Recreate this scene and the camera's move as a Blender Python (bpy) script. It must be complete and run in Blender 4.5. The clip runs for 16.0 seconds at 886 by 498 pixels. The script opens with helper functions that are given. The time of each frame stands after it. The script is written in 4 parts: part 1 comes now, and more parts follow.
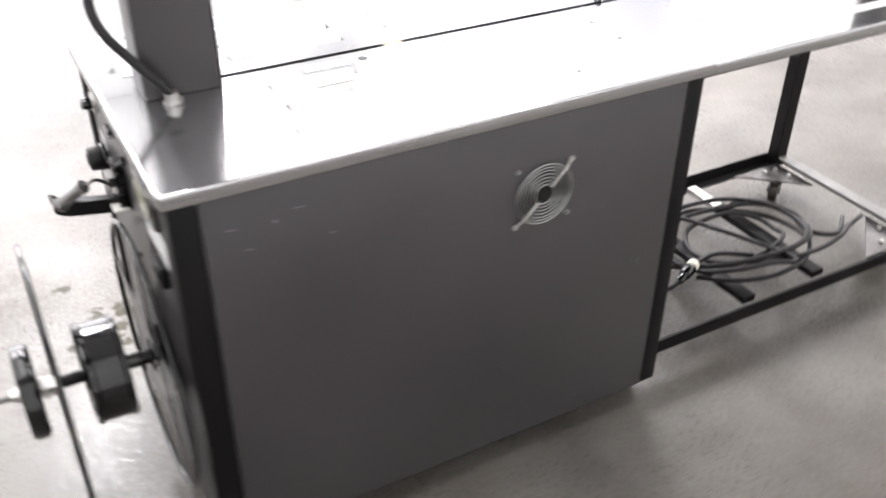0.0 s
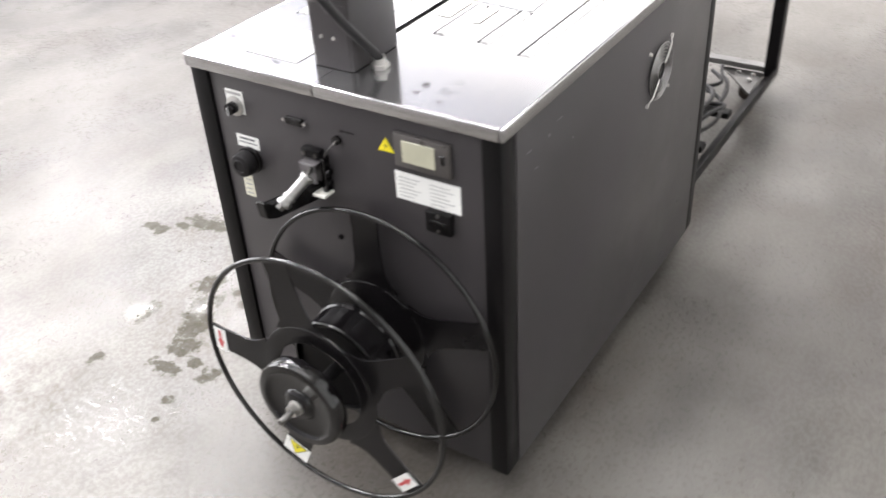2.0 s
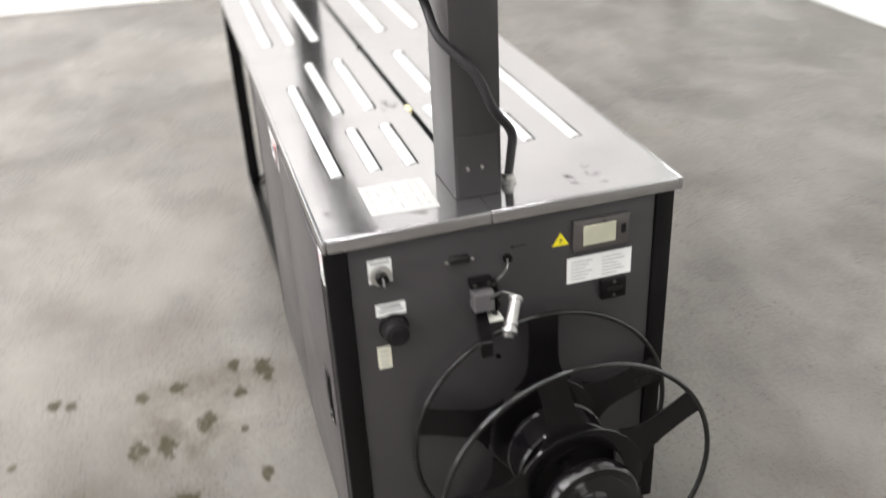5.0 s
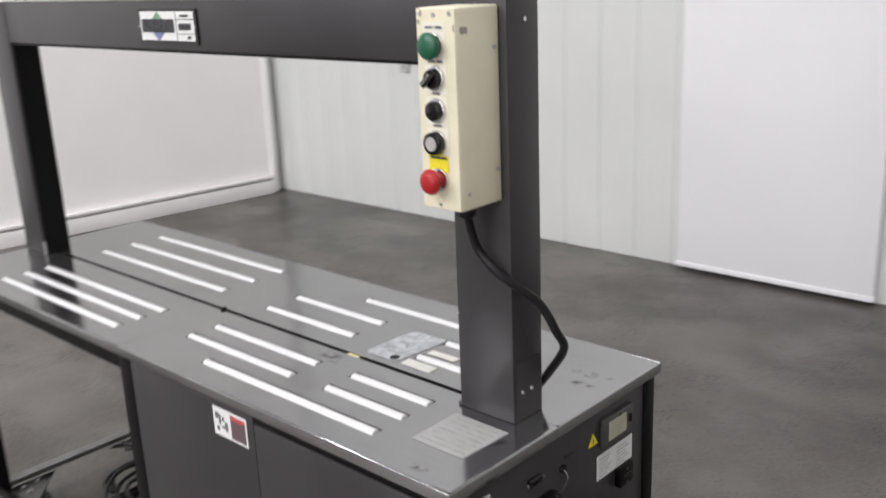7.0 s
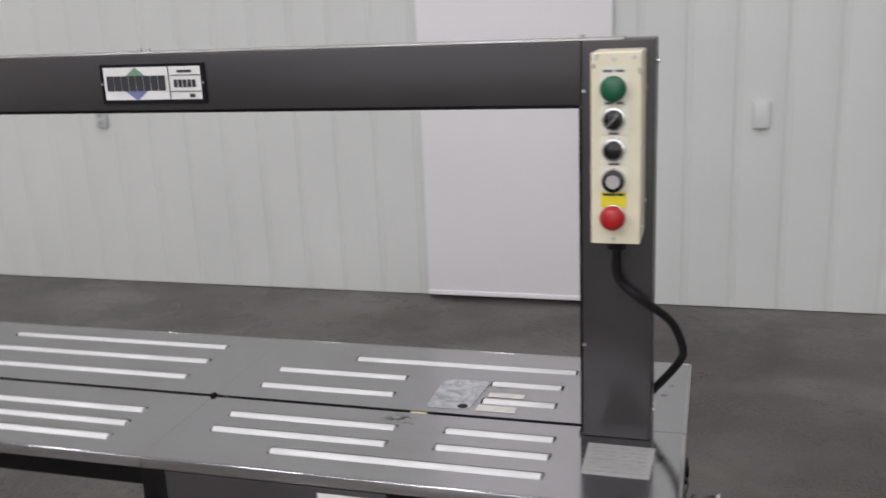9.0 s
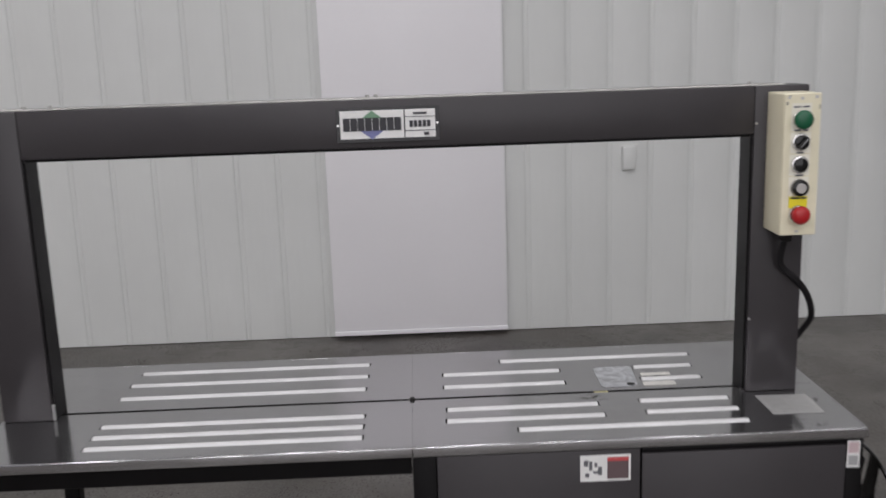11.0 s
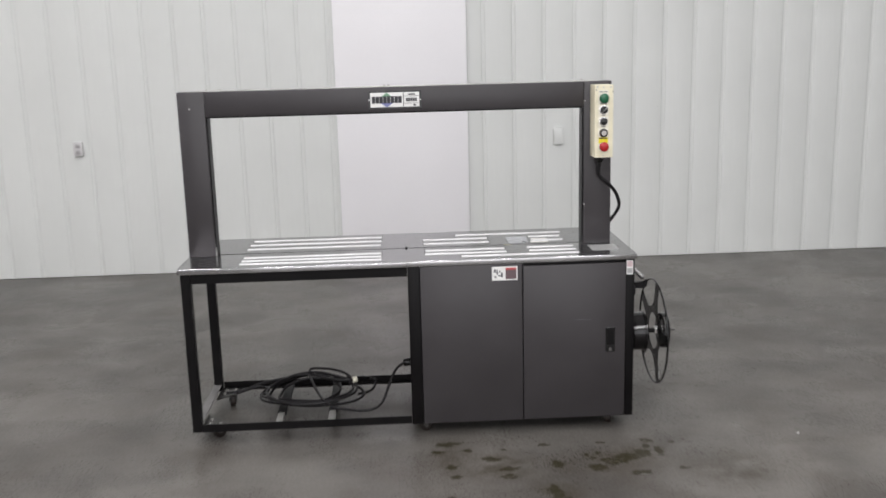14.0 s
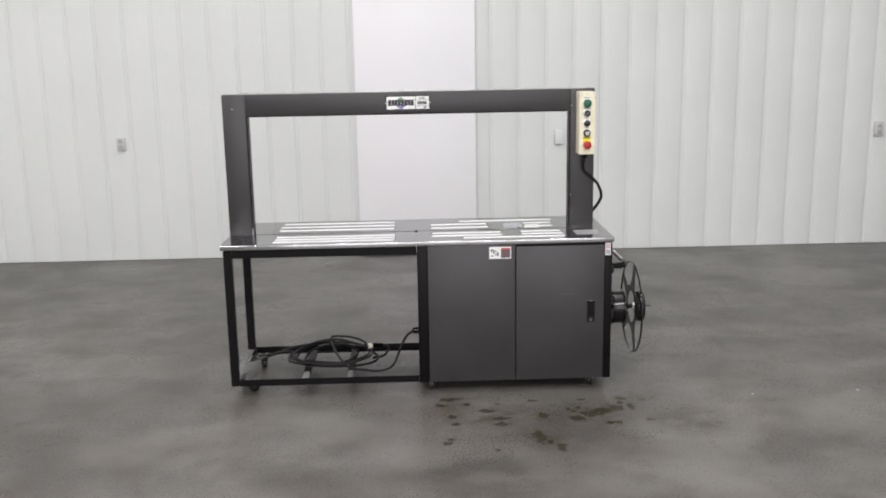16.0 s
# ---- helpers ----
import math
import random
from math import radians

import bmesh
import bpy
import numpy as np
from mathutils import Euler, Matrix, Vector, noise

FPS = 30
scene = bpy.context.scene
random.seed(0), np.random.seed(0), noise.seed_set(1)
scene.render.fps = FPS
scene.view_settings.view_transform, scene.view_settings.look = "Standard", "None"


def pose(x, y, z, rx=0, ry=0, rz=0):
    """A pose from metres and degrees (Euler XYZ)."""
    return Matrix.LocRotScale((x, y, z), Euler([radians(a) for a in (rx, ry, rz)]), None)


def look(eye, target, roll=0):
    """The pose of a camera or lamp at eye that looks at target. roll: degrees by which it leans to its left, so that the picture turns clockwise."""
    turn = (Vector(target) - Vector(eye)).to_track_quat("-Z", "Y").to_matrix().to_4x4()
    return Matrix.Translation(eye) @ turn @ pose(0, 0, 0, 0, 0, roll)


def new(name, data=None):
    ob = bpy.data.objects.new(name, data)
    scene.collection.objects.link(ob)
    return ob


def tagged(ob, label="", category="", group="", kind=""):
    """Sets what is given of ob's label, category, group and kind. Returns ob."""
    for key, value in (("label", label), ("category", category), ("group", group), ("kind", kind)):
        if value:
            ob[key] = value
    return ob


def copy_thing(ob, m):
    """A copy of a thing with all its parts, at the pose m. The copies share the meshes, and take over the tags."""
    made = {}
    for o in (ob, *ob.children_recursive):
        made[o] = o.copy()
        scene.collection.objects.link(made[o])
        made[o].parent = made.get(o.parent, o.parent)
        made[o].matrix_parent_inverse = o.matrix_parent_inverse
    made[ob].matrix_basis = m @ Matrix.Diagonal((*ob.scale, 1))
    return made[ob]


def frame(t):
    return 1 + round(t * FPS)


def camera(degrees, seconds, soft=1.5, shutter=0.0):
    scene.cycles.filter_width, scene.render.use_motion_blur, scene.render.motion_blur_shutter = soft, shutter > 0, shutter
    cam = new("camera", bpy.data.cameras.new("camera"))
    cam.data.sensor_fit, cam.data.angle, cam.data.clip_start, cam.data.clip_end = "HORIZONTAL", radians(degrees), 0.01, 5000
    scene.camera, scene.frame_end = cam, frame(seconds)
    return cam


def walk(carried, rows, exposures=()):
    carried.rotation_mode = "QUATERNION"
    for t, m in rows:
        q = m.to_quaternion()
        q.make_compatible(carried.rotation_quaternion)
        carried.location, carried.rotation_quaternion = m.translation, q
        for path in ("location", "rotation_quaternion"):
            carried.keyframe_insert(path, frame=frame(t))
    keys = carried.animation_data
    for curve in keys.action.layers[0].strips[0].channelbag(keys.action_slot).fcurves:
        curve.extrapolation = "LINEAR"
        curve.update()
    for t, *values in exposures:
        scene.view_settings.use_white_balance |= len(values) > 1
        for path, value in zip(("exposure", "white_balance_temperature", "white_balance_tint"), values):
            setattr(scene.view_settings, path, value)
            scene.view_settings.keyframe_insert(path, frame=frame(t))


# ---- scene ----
cam = camera(50.3, 16.0, 1.6, 0.95)

# ---------------------------------------------------------------- camera
PATH = [
    (0, (2.228, 1.834, 1.51), (1.426, 0.383, 0.392), 0.4),
    (0.5, (2.485, 1.734, 1.522), (1.542, 0.379, 0.392), -2.2),
    (1, (2.726, 1.623, 1.494), (1.599, 0.39, 0.394), -2.6),
    (1.5, (2.934, 1.433, 1.496), (1.671, 0.344, 0.392), -4.1),
    (2, (3.109, 1.27, 1.489), (1.756, 0.345, 0.343), -3.7),
    (2.5, (3.236, 1.055, 1.501), (1.765, 0.319, 0.364), -2.8),
    (3, (3.335, 0.821, 1.512), (1.774, 0.35, 0.354), -2.1),
    (3.2, (3.373, 0.716, 1.518), (1.778, 0.355, 0.365), -1.1),
    (5.3, (3.387, -0.336, 1.579), (1.716, 0.299, 0.681), -3.6),
    (5.5, (3.326, -0.443, 1.599), (1.674, 0.309, 0.759), -3.8),
    (6, (3.193, -0.638, 1.624), (1.615, 0.345, 0.887), -4.4),
    (6.5, (3.087, -0.819, 1.61), (1.639, 0.406, 0.973), -4.2),
    (7, (2.938, -0.964, 1.629), (1.63, 0.437, 1.059), -2.4),
    (7.5, (2.74, -1.092, 1.642), (1.624, 0.467, 1.073), -2.8),
    (8, (2.539, -1.221, 1.67), (1.599, 0.444, 1.084), -2.5),
    (8.5, (2.289, -1.332, 1.671), (1.531, 0.436, 1.126), -3.0),
    (9, (2.069, -1.442, 1.672), (1.521, 0.41, 1.154), -2.6),
    (9.5, (1.762, -1.515, 1.688), (1.397, 0.386, 1.182), -2.9),
    (9.7, (1.632, -1.546, 1.683), (1.33, 0.367, 1.184), -2.4),
    (11.8, (0.918, -2.368, 1.702), (1.049, -0.411, 1.311), -2.5),
    (12, (0.913, -2.488, 1.702), (1.035, -0.532, 1.307), -2.6),
    (12.5, (0.881, -2.892, 1.717), (0.996, -0.935, 1.321), -2.0),
    (13, (0.914, -3.287, 1.723), (1.041, -1.333, 1.313), -1.6),
    (13.5, (0.92, -3.694, 1.734), (1.026, -1.741, 1.314), -1.1),
    (14, (0.978, -4.07, 1.753), (1.068, -2.116, 1.335), -1.5),
    (14.5, (1.005, -4.364, 1.763), (1.056, -2.408, 1.351), -1.6),
    (15, (0.986, -4.573, 1.789), (1.106, -2.617, 1.389), -0.8),
    (15.5, (0.986, -4.709, 1.804), (1.083, -2.752, 1.405), -0.6),
    (16, (0.997, -4.773, 1.802), (1.056, -2.818, 1.387), -1.0),
]
EXPOSURES = [
    (0.0, 1.88, 6420, 11), (0.5, 1.84, 6430, 10.5), (1.0, 1.86, 6430, 10), (2.0, 1.80, 6440, 9.5), (3.2, 1.98, 6480, 8.5), (5.3, 1.37, 6560, 7.5), (6.0, 0.8, 6500, 9),
    (6.5, 0.57, 6480, 9.5), (7.0, 0.29, 6420, 10.5), (8.0, 0.05, 6420, 11), (9.0, -0.22, 6410, 12), (10.5, -0.4, 6390, 12.5), (12.0, -0.54, 6390, 12.5),
    (13.0, -0.3, 6380, 11.5), (14.0, 0.14, 6430, 10), (15.0, 0.26, 6450, 10), (16.0, 0.3, 6450, 10),
]
walk(cam, [(t, look(eye, target, roll)) for t, eye, target, roll in PATH], EXPOSURES)

# ---------------------------------------------------------------- world and light
world = bpy.data.worlds.new("world")
scene.world = world
world.use_nodes = True
world.node_tree.nodes["Background"].inputs[0].default_value = (0.75, 0.8, 0.85, 1)
world.node_tree.nodes["Background"].inputs[1].default_value = 0.3

ROOM_X0, ROOM_X1, ROOM_Y0, ROOM_Y1, ROOM_H = -4.2, 9.5, -12.0, 3.55, 6.2
SOUTH_FILL_W = 280.0
# assumed, unseen strip lamps, place and power: strong over the partition, weak far side
STRIPS = [(-3.4, -7.4, 215.0), (-0.9, -7.4, 200.0), (1.8, -7.4, 180.0), (4.5, -7.4, 150.0), (7.2, -7.4, 110.0),
          (-2.1, -0.9, 80.0), (0.6, -0.9, 66.0), (3.1, -0.9, 54.0), (5.6, -0.9, 40.0), (8.1, -0.9, 24.0)]


def area(name, m, sx, sy, watts, colour):
    data = bpy.data.lights.new(name, "AREA")
    data.shape, data.size, data.size_y, data.energy, data.color = "RECTANGLE", sx, sy, watts, colour
    ob = new(name, data)
    ob.matrix_world = m
    return ob


# ---------------------------------------------------------------- node helpers and materials
def nodes_of(mat):
    nt = mat.node_tree
    return nt, nt.nodes["Principled BSDF"]


def noise_node(nt, scale, detail=4.0, rough=0.55, stretch=(1, 1, 1), offset=(0, 0, 0)):
    geo = nt.nodes.new("ShaderNodeNewGeometry")
    mp = nt.nodes.new("ShaderNodeMapping")
    mp.inputs["Scale"].default_value = stretch
    mp.inputs["Location"].default_value = offset
    nz = nt.nodes.new("ShaderNodeTexNoise")
    nz.inputs["Scale"].default_value = scale
    nz.inputs["Detail"].default_value = detail
    nz.inputs["Roughness"].default_value = rough
    nt.links.new(geo.outputs["Position"], mp.inputs["Vector"])
    nt.links.new(mp.outputs["Vector"], nz.inputs["Vector"])
    return nz.outputs["Fac"]


def ramp(nt, src, lo, hi, a=0.0, b=1.0):
    r = nt.nodes.new("ShaderNodeMapRange")
    r.inputs["From Min"].default_value, r.inputs["From Max"].default_value = lo, hi
    r.inputs["To Min"].default_value, r.inputs["To Max"].default_value = a, b
    nt.links.new(src, r.inputs["Value"])
    return r.outputs["Result"]


def maths(nt, op, a, b):
    m = nt.nodes.new("ShaderNodeMath")
    m.operation = op
    for i, v in enumerate((a, b)):
        if isinstance(v, (int, float)):
            m.inputs[i].default_value = v
        else:
            nt.links.new(v, m.inputs[i])
    return m.outputs[0]


def blend(nt, fac, a, b):
    m = nt.nodes.new("ShaderNodeMix")
    m.data_type = "RGBA"
    if isinstance(fac, (int, float)):
        m.inputs["Factor"].default_value = fac
    else:
        nt.links.new(fac, m.inputs["Factor"])
    for key, v in ((6, a), (7, b)):
        if isinstance(v, tuple):
            m.inputs[key].default_value = (*v, 1)
        else:
            nt.links.new(v, m.inputs[key])
    return m.outputs[2]


def bump(nt, bsdf, height, strength, dist=0.002):
    b = nt.nodes.new("ShaderNodeBump")
    b.inputs["Strength"].default_value, b.inputs["Distance"].default_value = strength, dist
    nt.links.new(height, b.inputs["Height"])
    nt.links.new(b.outputs["Normal"], bsdf.inputs["Normal"])


def material(name, colour, rough=0.5, metal=0.0, vary=0.18, scale=6.0, fine=90.0, relief=0.15, stretch=(1, 1, 1), wear=0.0, gloss=0.5):
    """A surface with stains at one scale and grain at another."""
    mat = bpy.data.materials.new(name)
    mat.use_nodes = True
    nt, b = nodes_of(mat)
    big = noise_node(nt, scale, 5.0)
    small = noise_node(nt, fine, 3.0, 0.6, stretch)
    dark = tuple(c * (1 - vary) for c in colour)
    light = tuple(min(1.0, c * (1 + vary)) for c in colour)
    col = blend(nt, ramp(nt, big, 0.3, 0.7), dark, light)
    col = blend(nt, ramp(nt, small, 0.35, 0.75, 0.0, 0.35), col, tuple(c * (1 - vary * 1.5) for c in colour))
    if wear:
        col = blend(nt, ramp(nt, noise_node(nt, 3.1, 8.0, 0.7, (1, 1, 1), (7, 3, 1)), 0.62, 0.72, 0.0, wear), col, tuple(min(1, c * 1.6 + 0.03) for c in colour))
    nt.links.new(col, b.inputs["Base Color"])
    b.inputs["Metallic"].default_value = metal
    b.inputs["Specular IOR Level"].default_value = gloss
    nt.links.new(ramp(nt, big, 0.3, 0.7, rough * 0.85, min(1.0, rough * 1.15)), b.inputs["Roughness"])
    if relief:
        bump(nt, b, small, relief, 0.001)
    return mat


PAINT = material("grey_machine_paint", (0.039, 0.0355, 0.0375), 0.34, 0, 0.12, 4, 260, 0.2, (1, 1, 1), 0.12, 0.45)
BLACK = material("black_paint", (0.004, 0.0035, 0.0038), 0.42, 0, 0.2, 6, 120, 0.15, (1, 1, 1), 0.0, 0.16)
GLOSS = material("black_plastic", (0.0035, 0.003, 0.0035), 0.12, 0, 0.2, 6, 80, 0.04, (1, 1, 1), 0.0, 0.5)
SATIN = material("satin_black_paint", (0.0045, 0.004, 0.0045), 0.24, 0, 0.2, 8, 90, 0.08, (1, 1, 1), 0.0, 0.24)
RIMBLACK = material("glossy_black_rim", (0.003, 0.003, 0.003), 0.10, 0, 0.2, 30, 120, 0.04, (1, 1, 1), 0.0, 0.55)
RUBBER = material("black_rubber", (0.008, 0.007, 0.008), 0.50, 0, 0.2, 20, 200, 0.2, (1, 1, 1), 0.0, 0.3)
CREAM = material("cream_enamel", (0.76, 0.71, 0.53), 0.4, 0, 0.05, 12, 150, 0.05, (1, 1, 1), 0.1)
IVORY = material("ivory_legend", (0.80, 0.77, 0.66), 0.4, 0, 0.05, 20, 200, 0.0)
CHIP = material("chipped_enamel", (0.36, 0.34, 0.26), 0.6, 0, 0.3, 60, 200, 0.1)
GREEN = material("green_plastic", (0.008, 0.10, 0.045), 0.3, 0, 0.08, 20, 200, 0.03)
RED = material("red_plastic", (0.40, 0.010, 0.013), 0.32, 0, 0.08, 20, 200, 0.03)
GREY_CAP = material("grey_lens_cap", (0.42, 0.40, 0.38), 0.35, 0, 0.08, 20, 200, 0.03)
CHROME = material("bright_metal", (0.72, 0.71, 0.70), 0.22, 1.0, 0.08, 15, 150, 0.05)
ZINC = material("zinc_steel", (0.55, 0.54, 0.52), 0.38, 1.0, 0.15, 15, 120, 0.15)
ROLLER = material("white_roller_nylon", (0.72, 0.72, 0.715), 0.22, 0.0, 0.04, 20, 120, 0.03)
WHITE = material("white_label", (0.78, 0.78, 0.76), 0.45, 0, 0.05, 15, 200, 0.03)
BEIGE = material("aged_label", (0.68, 0.66, 0.54), 0.5, 0, 0.08, 15, 200, 0.03)
INK = material("dark_print", (0.03, 0.03, 0.035), 0.5, 0, 0.1, 20, 200, 0.0)
SOFTINK = material("worn_print", (0.13, 0.13, 0.14), 0.5, 0, 0.15, 20, 200, 0.0)
FAINT = material("grey_print", (0.35, 0.35, 0.35), 0.5, 0, 0.1, 20, 200, 0.0)
YELLOW = material("yellow_print", (0.78, 0.68, 0.02), 0.45, 0, 0.05, 20, 200, 0.0)
REDPRINT = material("red_print", (0.50, 0.075, 0.08), 0.45, 0, 0.05, 20, 200, 0.0)
PINK = material("faded_red_print", (0.125, 0.085, 0.09), 0.45, 0, 0.05, 20, 200, 0.0)
PALEPINK = material("faded_pink_print", (0.52, 0.40, 0.41), 0.45, 0, 0.08, 20, 200, 0.0)
STRAPYELLOW = material("pale_yellow_strap", (0.72, 0.66, 0.36), 0.45, 0, 0.1, 30, 200, 0.05)
BLUEPRINT = material("blue_print", (0.17, 0.18, 0.36), 0.45, 0, 0.1, 20, 200, 0.0)
GREENPRINT = material("green_print", (0.16, 0.30, 0.19), 0.45, 0, 0.1, 20, 200, 0.0)
SCREEN = material("counter_window", (0.44, 0.43, 0.33), 0.18, 0, 0.08, 25, 200, 0.0)
BRACKET = material("grey_bracket_paint", (0.115, 0.108, 0.112), 0.32, 0, 0.12, 14, 200, 0.1)
BEZEL = material("brown_grey_bezel", (0.068, 0.062, 0.060), 0.3, 0, 0.1, 25, 200, 0.05)
STICKER = material("worn_matte_sticker", (0.37, 0.37, 0.36), 0.38, 0, 0.12, 25, 140, 0.1, (1, 1, 1), 0.3)
WORNGREY = material("faded_print", (0.34, 0.34, 0.335), 0.4, 0, 0.25, 60, 200, 0.0)
PALE = material("pale_worn_metal", (0.76, 0.75, 0.70), 0.5, 0.2, 0.15, 40, 140, 0.2)
FANDARK = material("fan_hole_black", (0.006, 0.0055, 0.006), 0.6, 0, 0.2, 20, 120, 0.1)
PALEGREY = material("pale_grey_steel", (0.20, 0.195, 0.19), 0.45, 0.3, 0.3, 18, 120, 0.2)
DIRTY = material("dirty_castor_tyre", (0.022, 0.015, 0.012), 0.45, 0, 0.3, 40, 140, 0.2)
PANELWHITE = material("white_liner_paint", (0.700, 0.715, 0.693), 0.42, 0, 0.035, 1.4, 40, 0.04, (1, 1, 0.1))
SHEETWHITE = material("white_sheet_paint", (0.94, 0.93, 0.945), 0.38, 0, 0.02, 1.2, 50, 0.03)
PARTITION = material("white_partition_paint", (0.93, 0.91, 0.895), 0.5, 0, 0.03, 1.5, 60, 0.05)
CEILING = material("white_ceiling_paint", (0.70, 0.70, 0.69), 0.6, 0, 0.04, 1.5, 40, 0.05)
SOCKET_GREY = material("socket_grey", (0.38, 0.37, 0.37), 0.4, 0, 0.08, 30, 200, 0.03)
PLATE_GREY = material("grey_outlet_plate", (0.57, 0.56, 0.56), 0.4, 0, 0.08, 30, 200, 0.03)
BEZELSTEEL = material("satin_bezel_metal", (0.36, 0.355, 0.35), 0.35, 1.0, 0.15, 25, 120, 0.1)
WESTWALL = material("dim_west_wall", (0.26, 0.265, 0.29), 0.6, 0, 0.06, 1.5, 40, 0.05)
DULL = material("dull_bare_steel", (0.16, 0.155, 0.15), 0.36, 1.0, 0.35, 25, 120, 0.2)
GREYWALL = material("dim_east_wall", (0.36, 0.36, 0.37), 0.6, 0, 0.06, 1.5, 40, 0.05)
SLOT_DARK = material("slot_dark_sheet", (0.05, 0.048, 0.048), 0.5, 0.3, 0.2, 10, 100, 0.1)


def stainless():
    """Brushed table sheet: fine streaks along its length, smears, scratches and soot."""
    mat = bpy.data.materials.new("brushed_stainless")
    mat.use_nodes = True
    nt, b = nodes_of(mat)
    streak = noise_node(nt, 1.0, 4.0, 0.6, (5, 420, 60))
    smear = noise_node(nt, 4.5, 6.0, 0.6)
    grime = noise_node(nt, 13.0, 8.0, 0.7, (1, 1, 1), (3, 5, 0))
    col = blend(nt, ramp(nt, streak, 0.3, 0.7), (0.465, 0.462, 0.468), (0.51, 0.507, 0.513))
    scratch = noise_node(nt, 1.0, 5.0, 0.7, (9, 160, 60), (3, 1, 0))
    col = blend(nt, ramp(nt, scratch, 0.60, 0.70, 0, 0.12), col, (0.72, 0.71, 0.70))
    col = blend(nt, ramp(nt, smear, 0.50, 0.72, 0, 0.34), col, (0.37, 0.36, 0.35))
    col = blend(nt, ramp(nt, grime, 0.66, 0.74, 0, 0.35), col, (0.28, 0.26, 0.24))
    soot = None
    for x, y, rx, ry in ((1.940, 0.512, 0.034, 0.022), (1.962, 0.466, 0.040, 0.012), (1.995, 0.516, 0.010, 0.010), (1.99, 0.17, 0.012, 0.03), (1.62, 0.45, 0.04, 0.04), (1.46, 0.25, 0.05, 0.03), (1.93, 0.035, 0.03, 0.02)):
        s = near(nt, x, y, rx, ry)
        soot = s if soot is None else maths(nt, "MAXIMUM", soot, s)
    soot = maths(nt, "MULTIPLY", soot, ramp(nt, noise_node(nt, 45, 6.0, 0.7), 0.48, 0.58, 0, 0.95))
    col = blend(nt, soot, col, (0.08, 0.075, 0.07))
    nt.links.new(col, b.inputs["Base Color"])
    b.inputs["Metallic"].default_value = 0.95
    b.inputs["Specular Tint"].default_value = (0.75, 0.75, 0.75, 1)
    ro = maths(nt, "ADD", ramp(nt, streak, 0.3, 0.7, 0.105, 0.145), ramp(nt, smear, 0.4, 0.75, 0.0, 0.07))
    nt.links.new(ro, b.inputs["Roughness"])
    bump(nt, b, streak, 0.012, 0.0004)
    return mat


def near(nt, x, y, rx, ry):
    """1 at a place on the plan, falling to 0 at the radii."""
    geo = nt.nodes.new("ShaderNodeNewGeometry")
    mp = nt.nodes.new("ShaderNodeMapping")
    mp.inputs["Location"].default_value = (-x / rx, -y / ry, 0)
    mp.inputs["Scale"].default_value = (1 / rx, 1 / ry, 0)
    ln = nt.nodes.new("ShaderNodeVectorMath")
    ln.operation = "LENGTH"
    nt.links.new(geo.outputs["Position"], mp.inputs["Vector"])
    nt.links.new(mp.outputs["Vector"], ln.inputs[0])
    return ramp(nt, ln.outputs["Value"], 0.35, 1.0, 1.0, 0.0)


# oil on the slab beside the machine: place on the plan and radii
OIL_FILM = [(1.36, -0.34, 0.24, 0.20), (1.90, -0.34, 0.34, 0.16), (1.58, -0.58, 0.16, 0.20), (2.00, -0.28, 0.16, 0.14), (1.63, -0.35, 0.12, 0.12), (1.17, -0.25, 0.12, 0.30), (2.35, -0.45, 0.30, 0.26)]
OIL_MARKS = [(1.566, -0.605, 0.050, 0.120), (1.608, -0.670, 0.026, 0.040), (1.651, -0.755, 0.030, 0.045), (2.049, -0.147, 0.046, 0.040), (1.785, -0.395, 0.060, 0.060), (1.860, -0.345, 0.090, 0.055), (1.930, -0.305, 0.090, 0.055), (2.005, -0.272, 0.060, 0.060),
             (2.078, -0.264, 0.035, 0.080), (1.620, -0.345, 0.050, 0.060), (1.162, -0.098, 0.085, 0.045), (1.105, -0.176, 0.050, 0.028), (1.338, -0.271, 0.060, 0.040), (1.406, -0.373, 0.060, 0.040), (1.400, -0.445, 0.060, 0.040), (1.951, -0.462, 0.065, 0.038), (1.654, -0.714, 0.050, 0.032)]
OIL_DROPS = [(2.033, -0.205, 0.026, 0.032), (2.155, -0.171, 0.026, 0.030), (2.217, -0.150, 0.016, 0.016), (2.140, -0.435, 0.040, 0.030), (1.354, -0.746, 0.020, 0.018), (1.127, -0.663, 0.036, 0.036), (1.755, -0.271, 0.020, 0.026), (1.805, -0.258, 0.024, 0.026),
             (1.775, -0.305, 0.020, 0.020), (1.842, -0.146, 0.036, 0.022), (1.239, -0.175, 0.040, 0.026), (1.164, -0.332, 0.045, 0.036), (1.177, -0.432, 0.036, 0.030), (1.150, -0.615, 0.036, 0.030), (1.405, -0.178, 0.020, 0.020), (1.585, -0.145, 0.040, 0.026)]


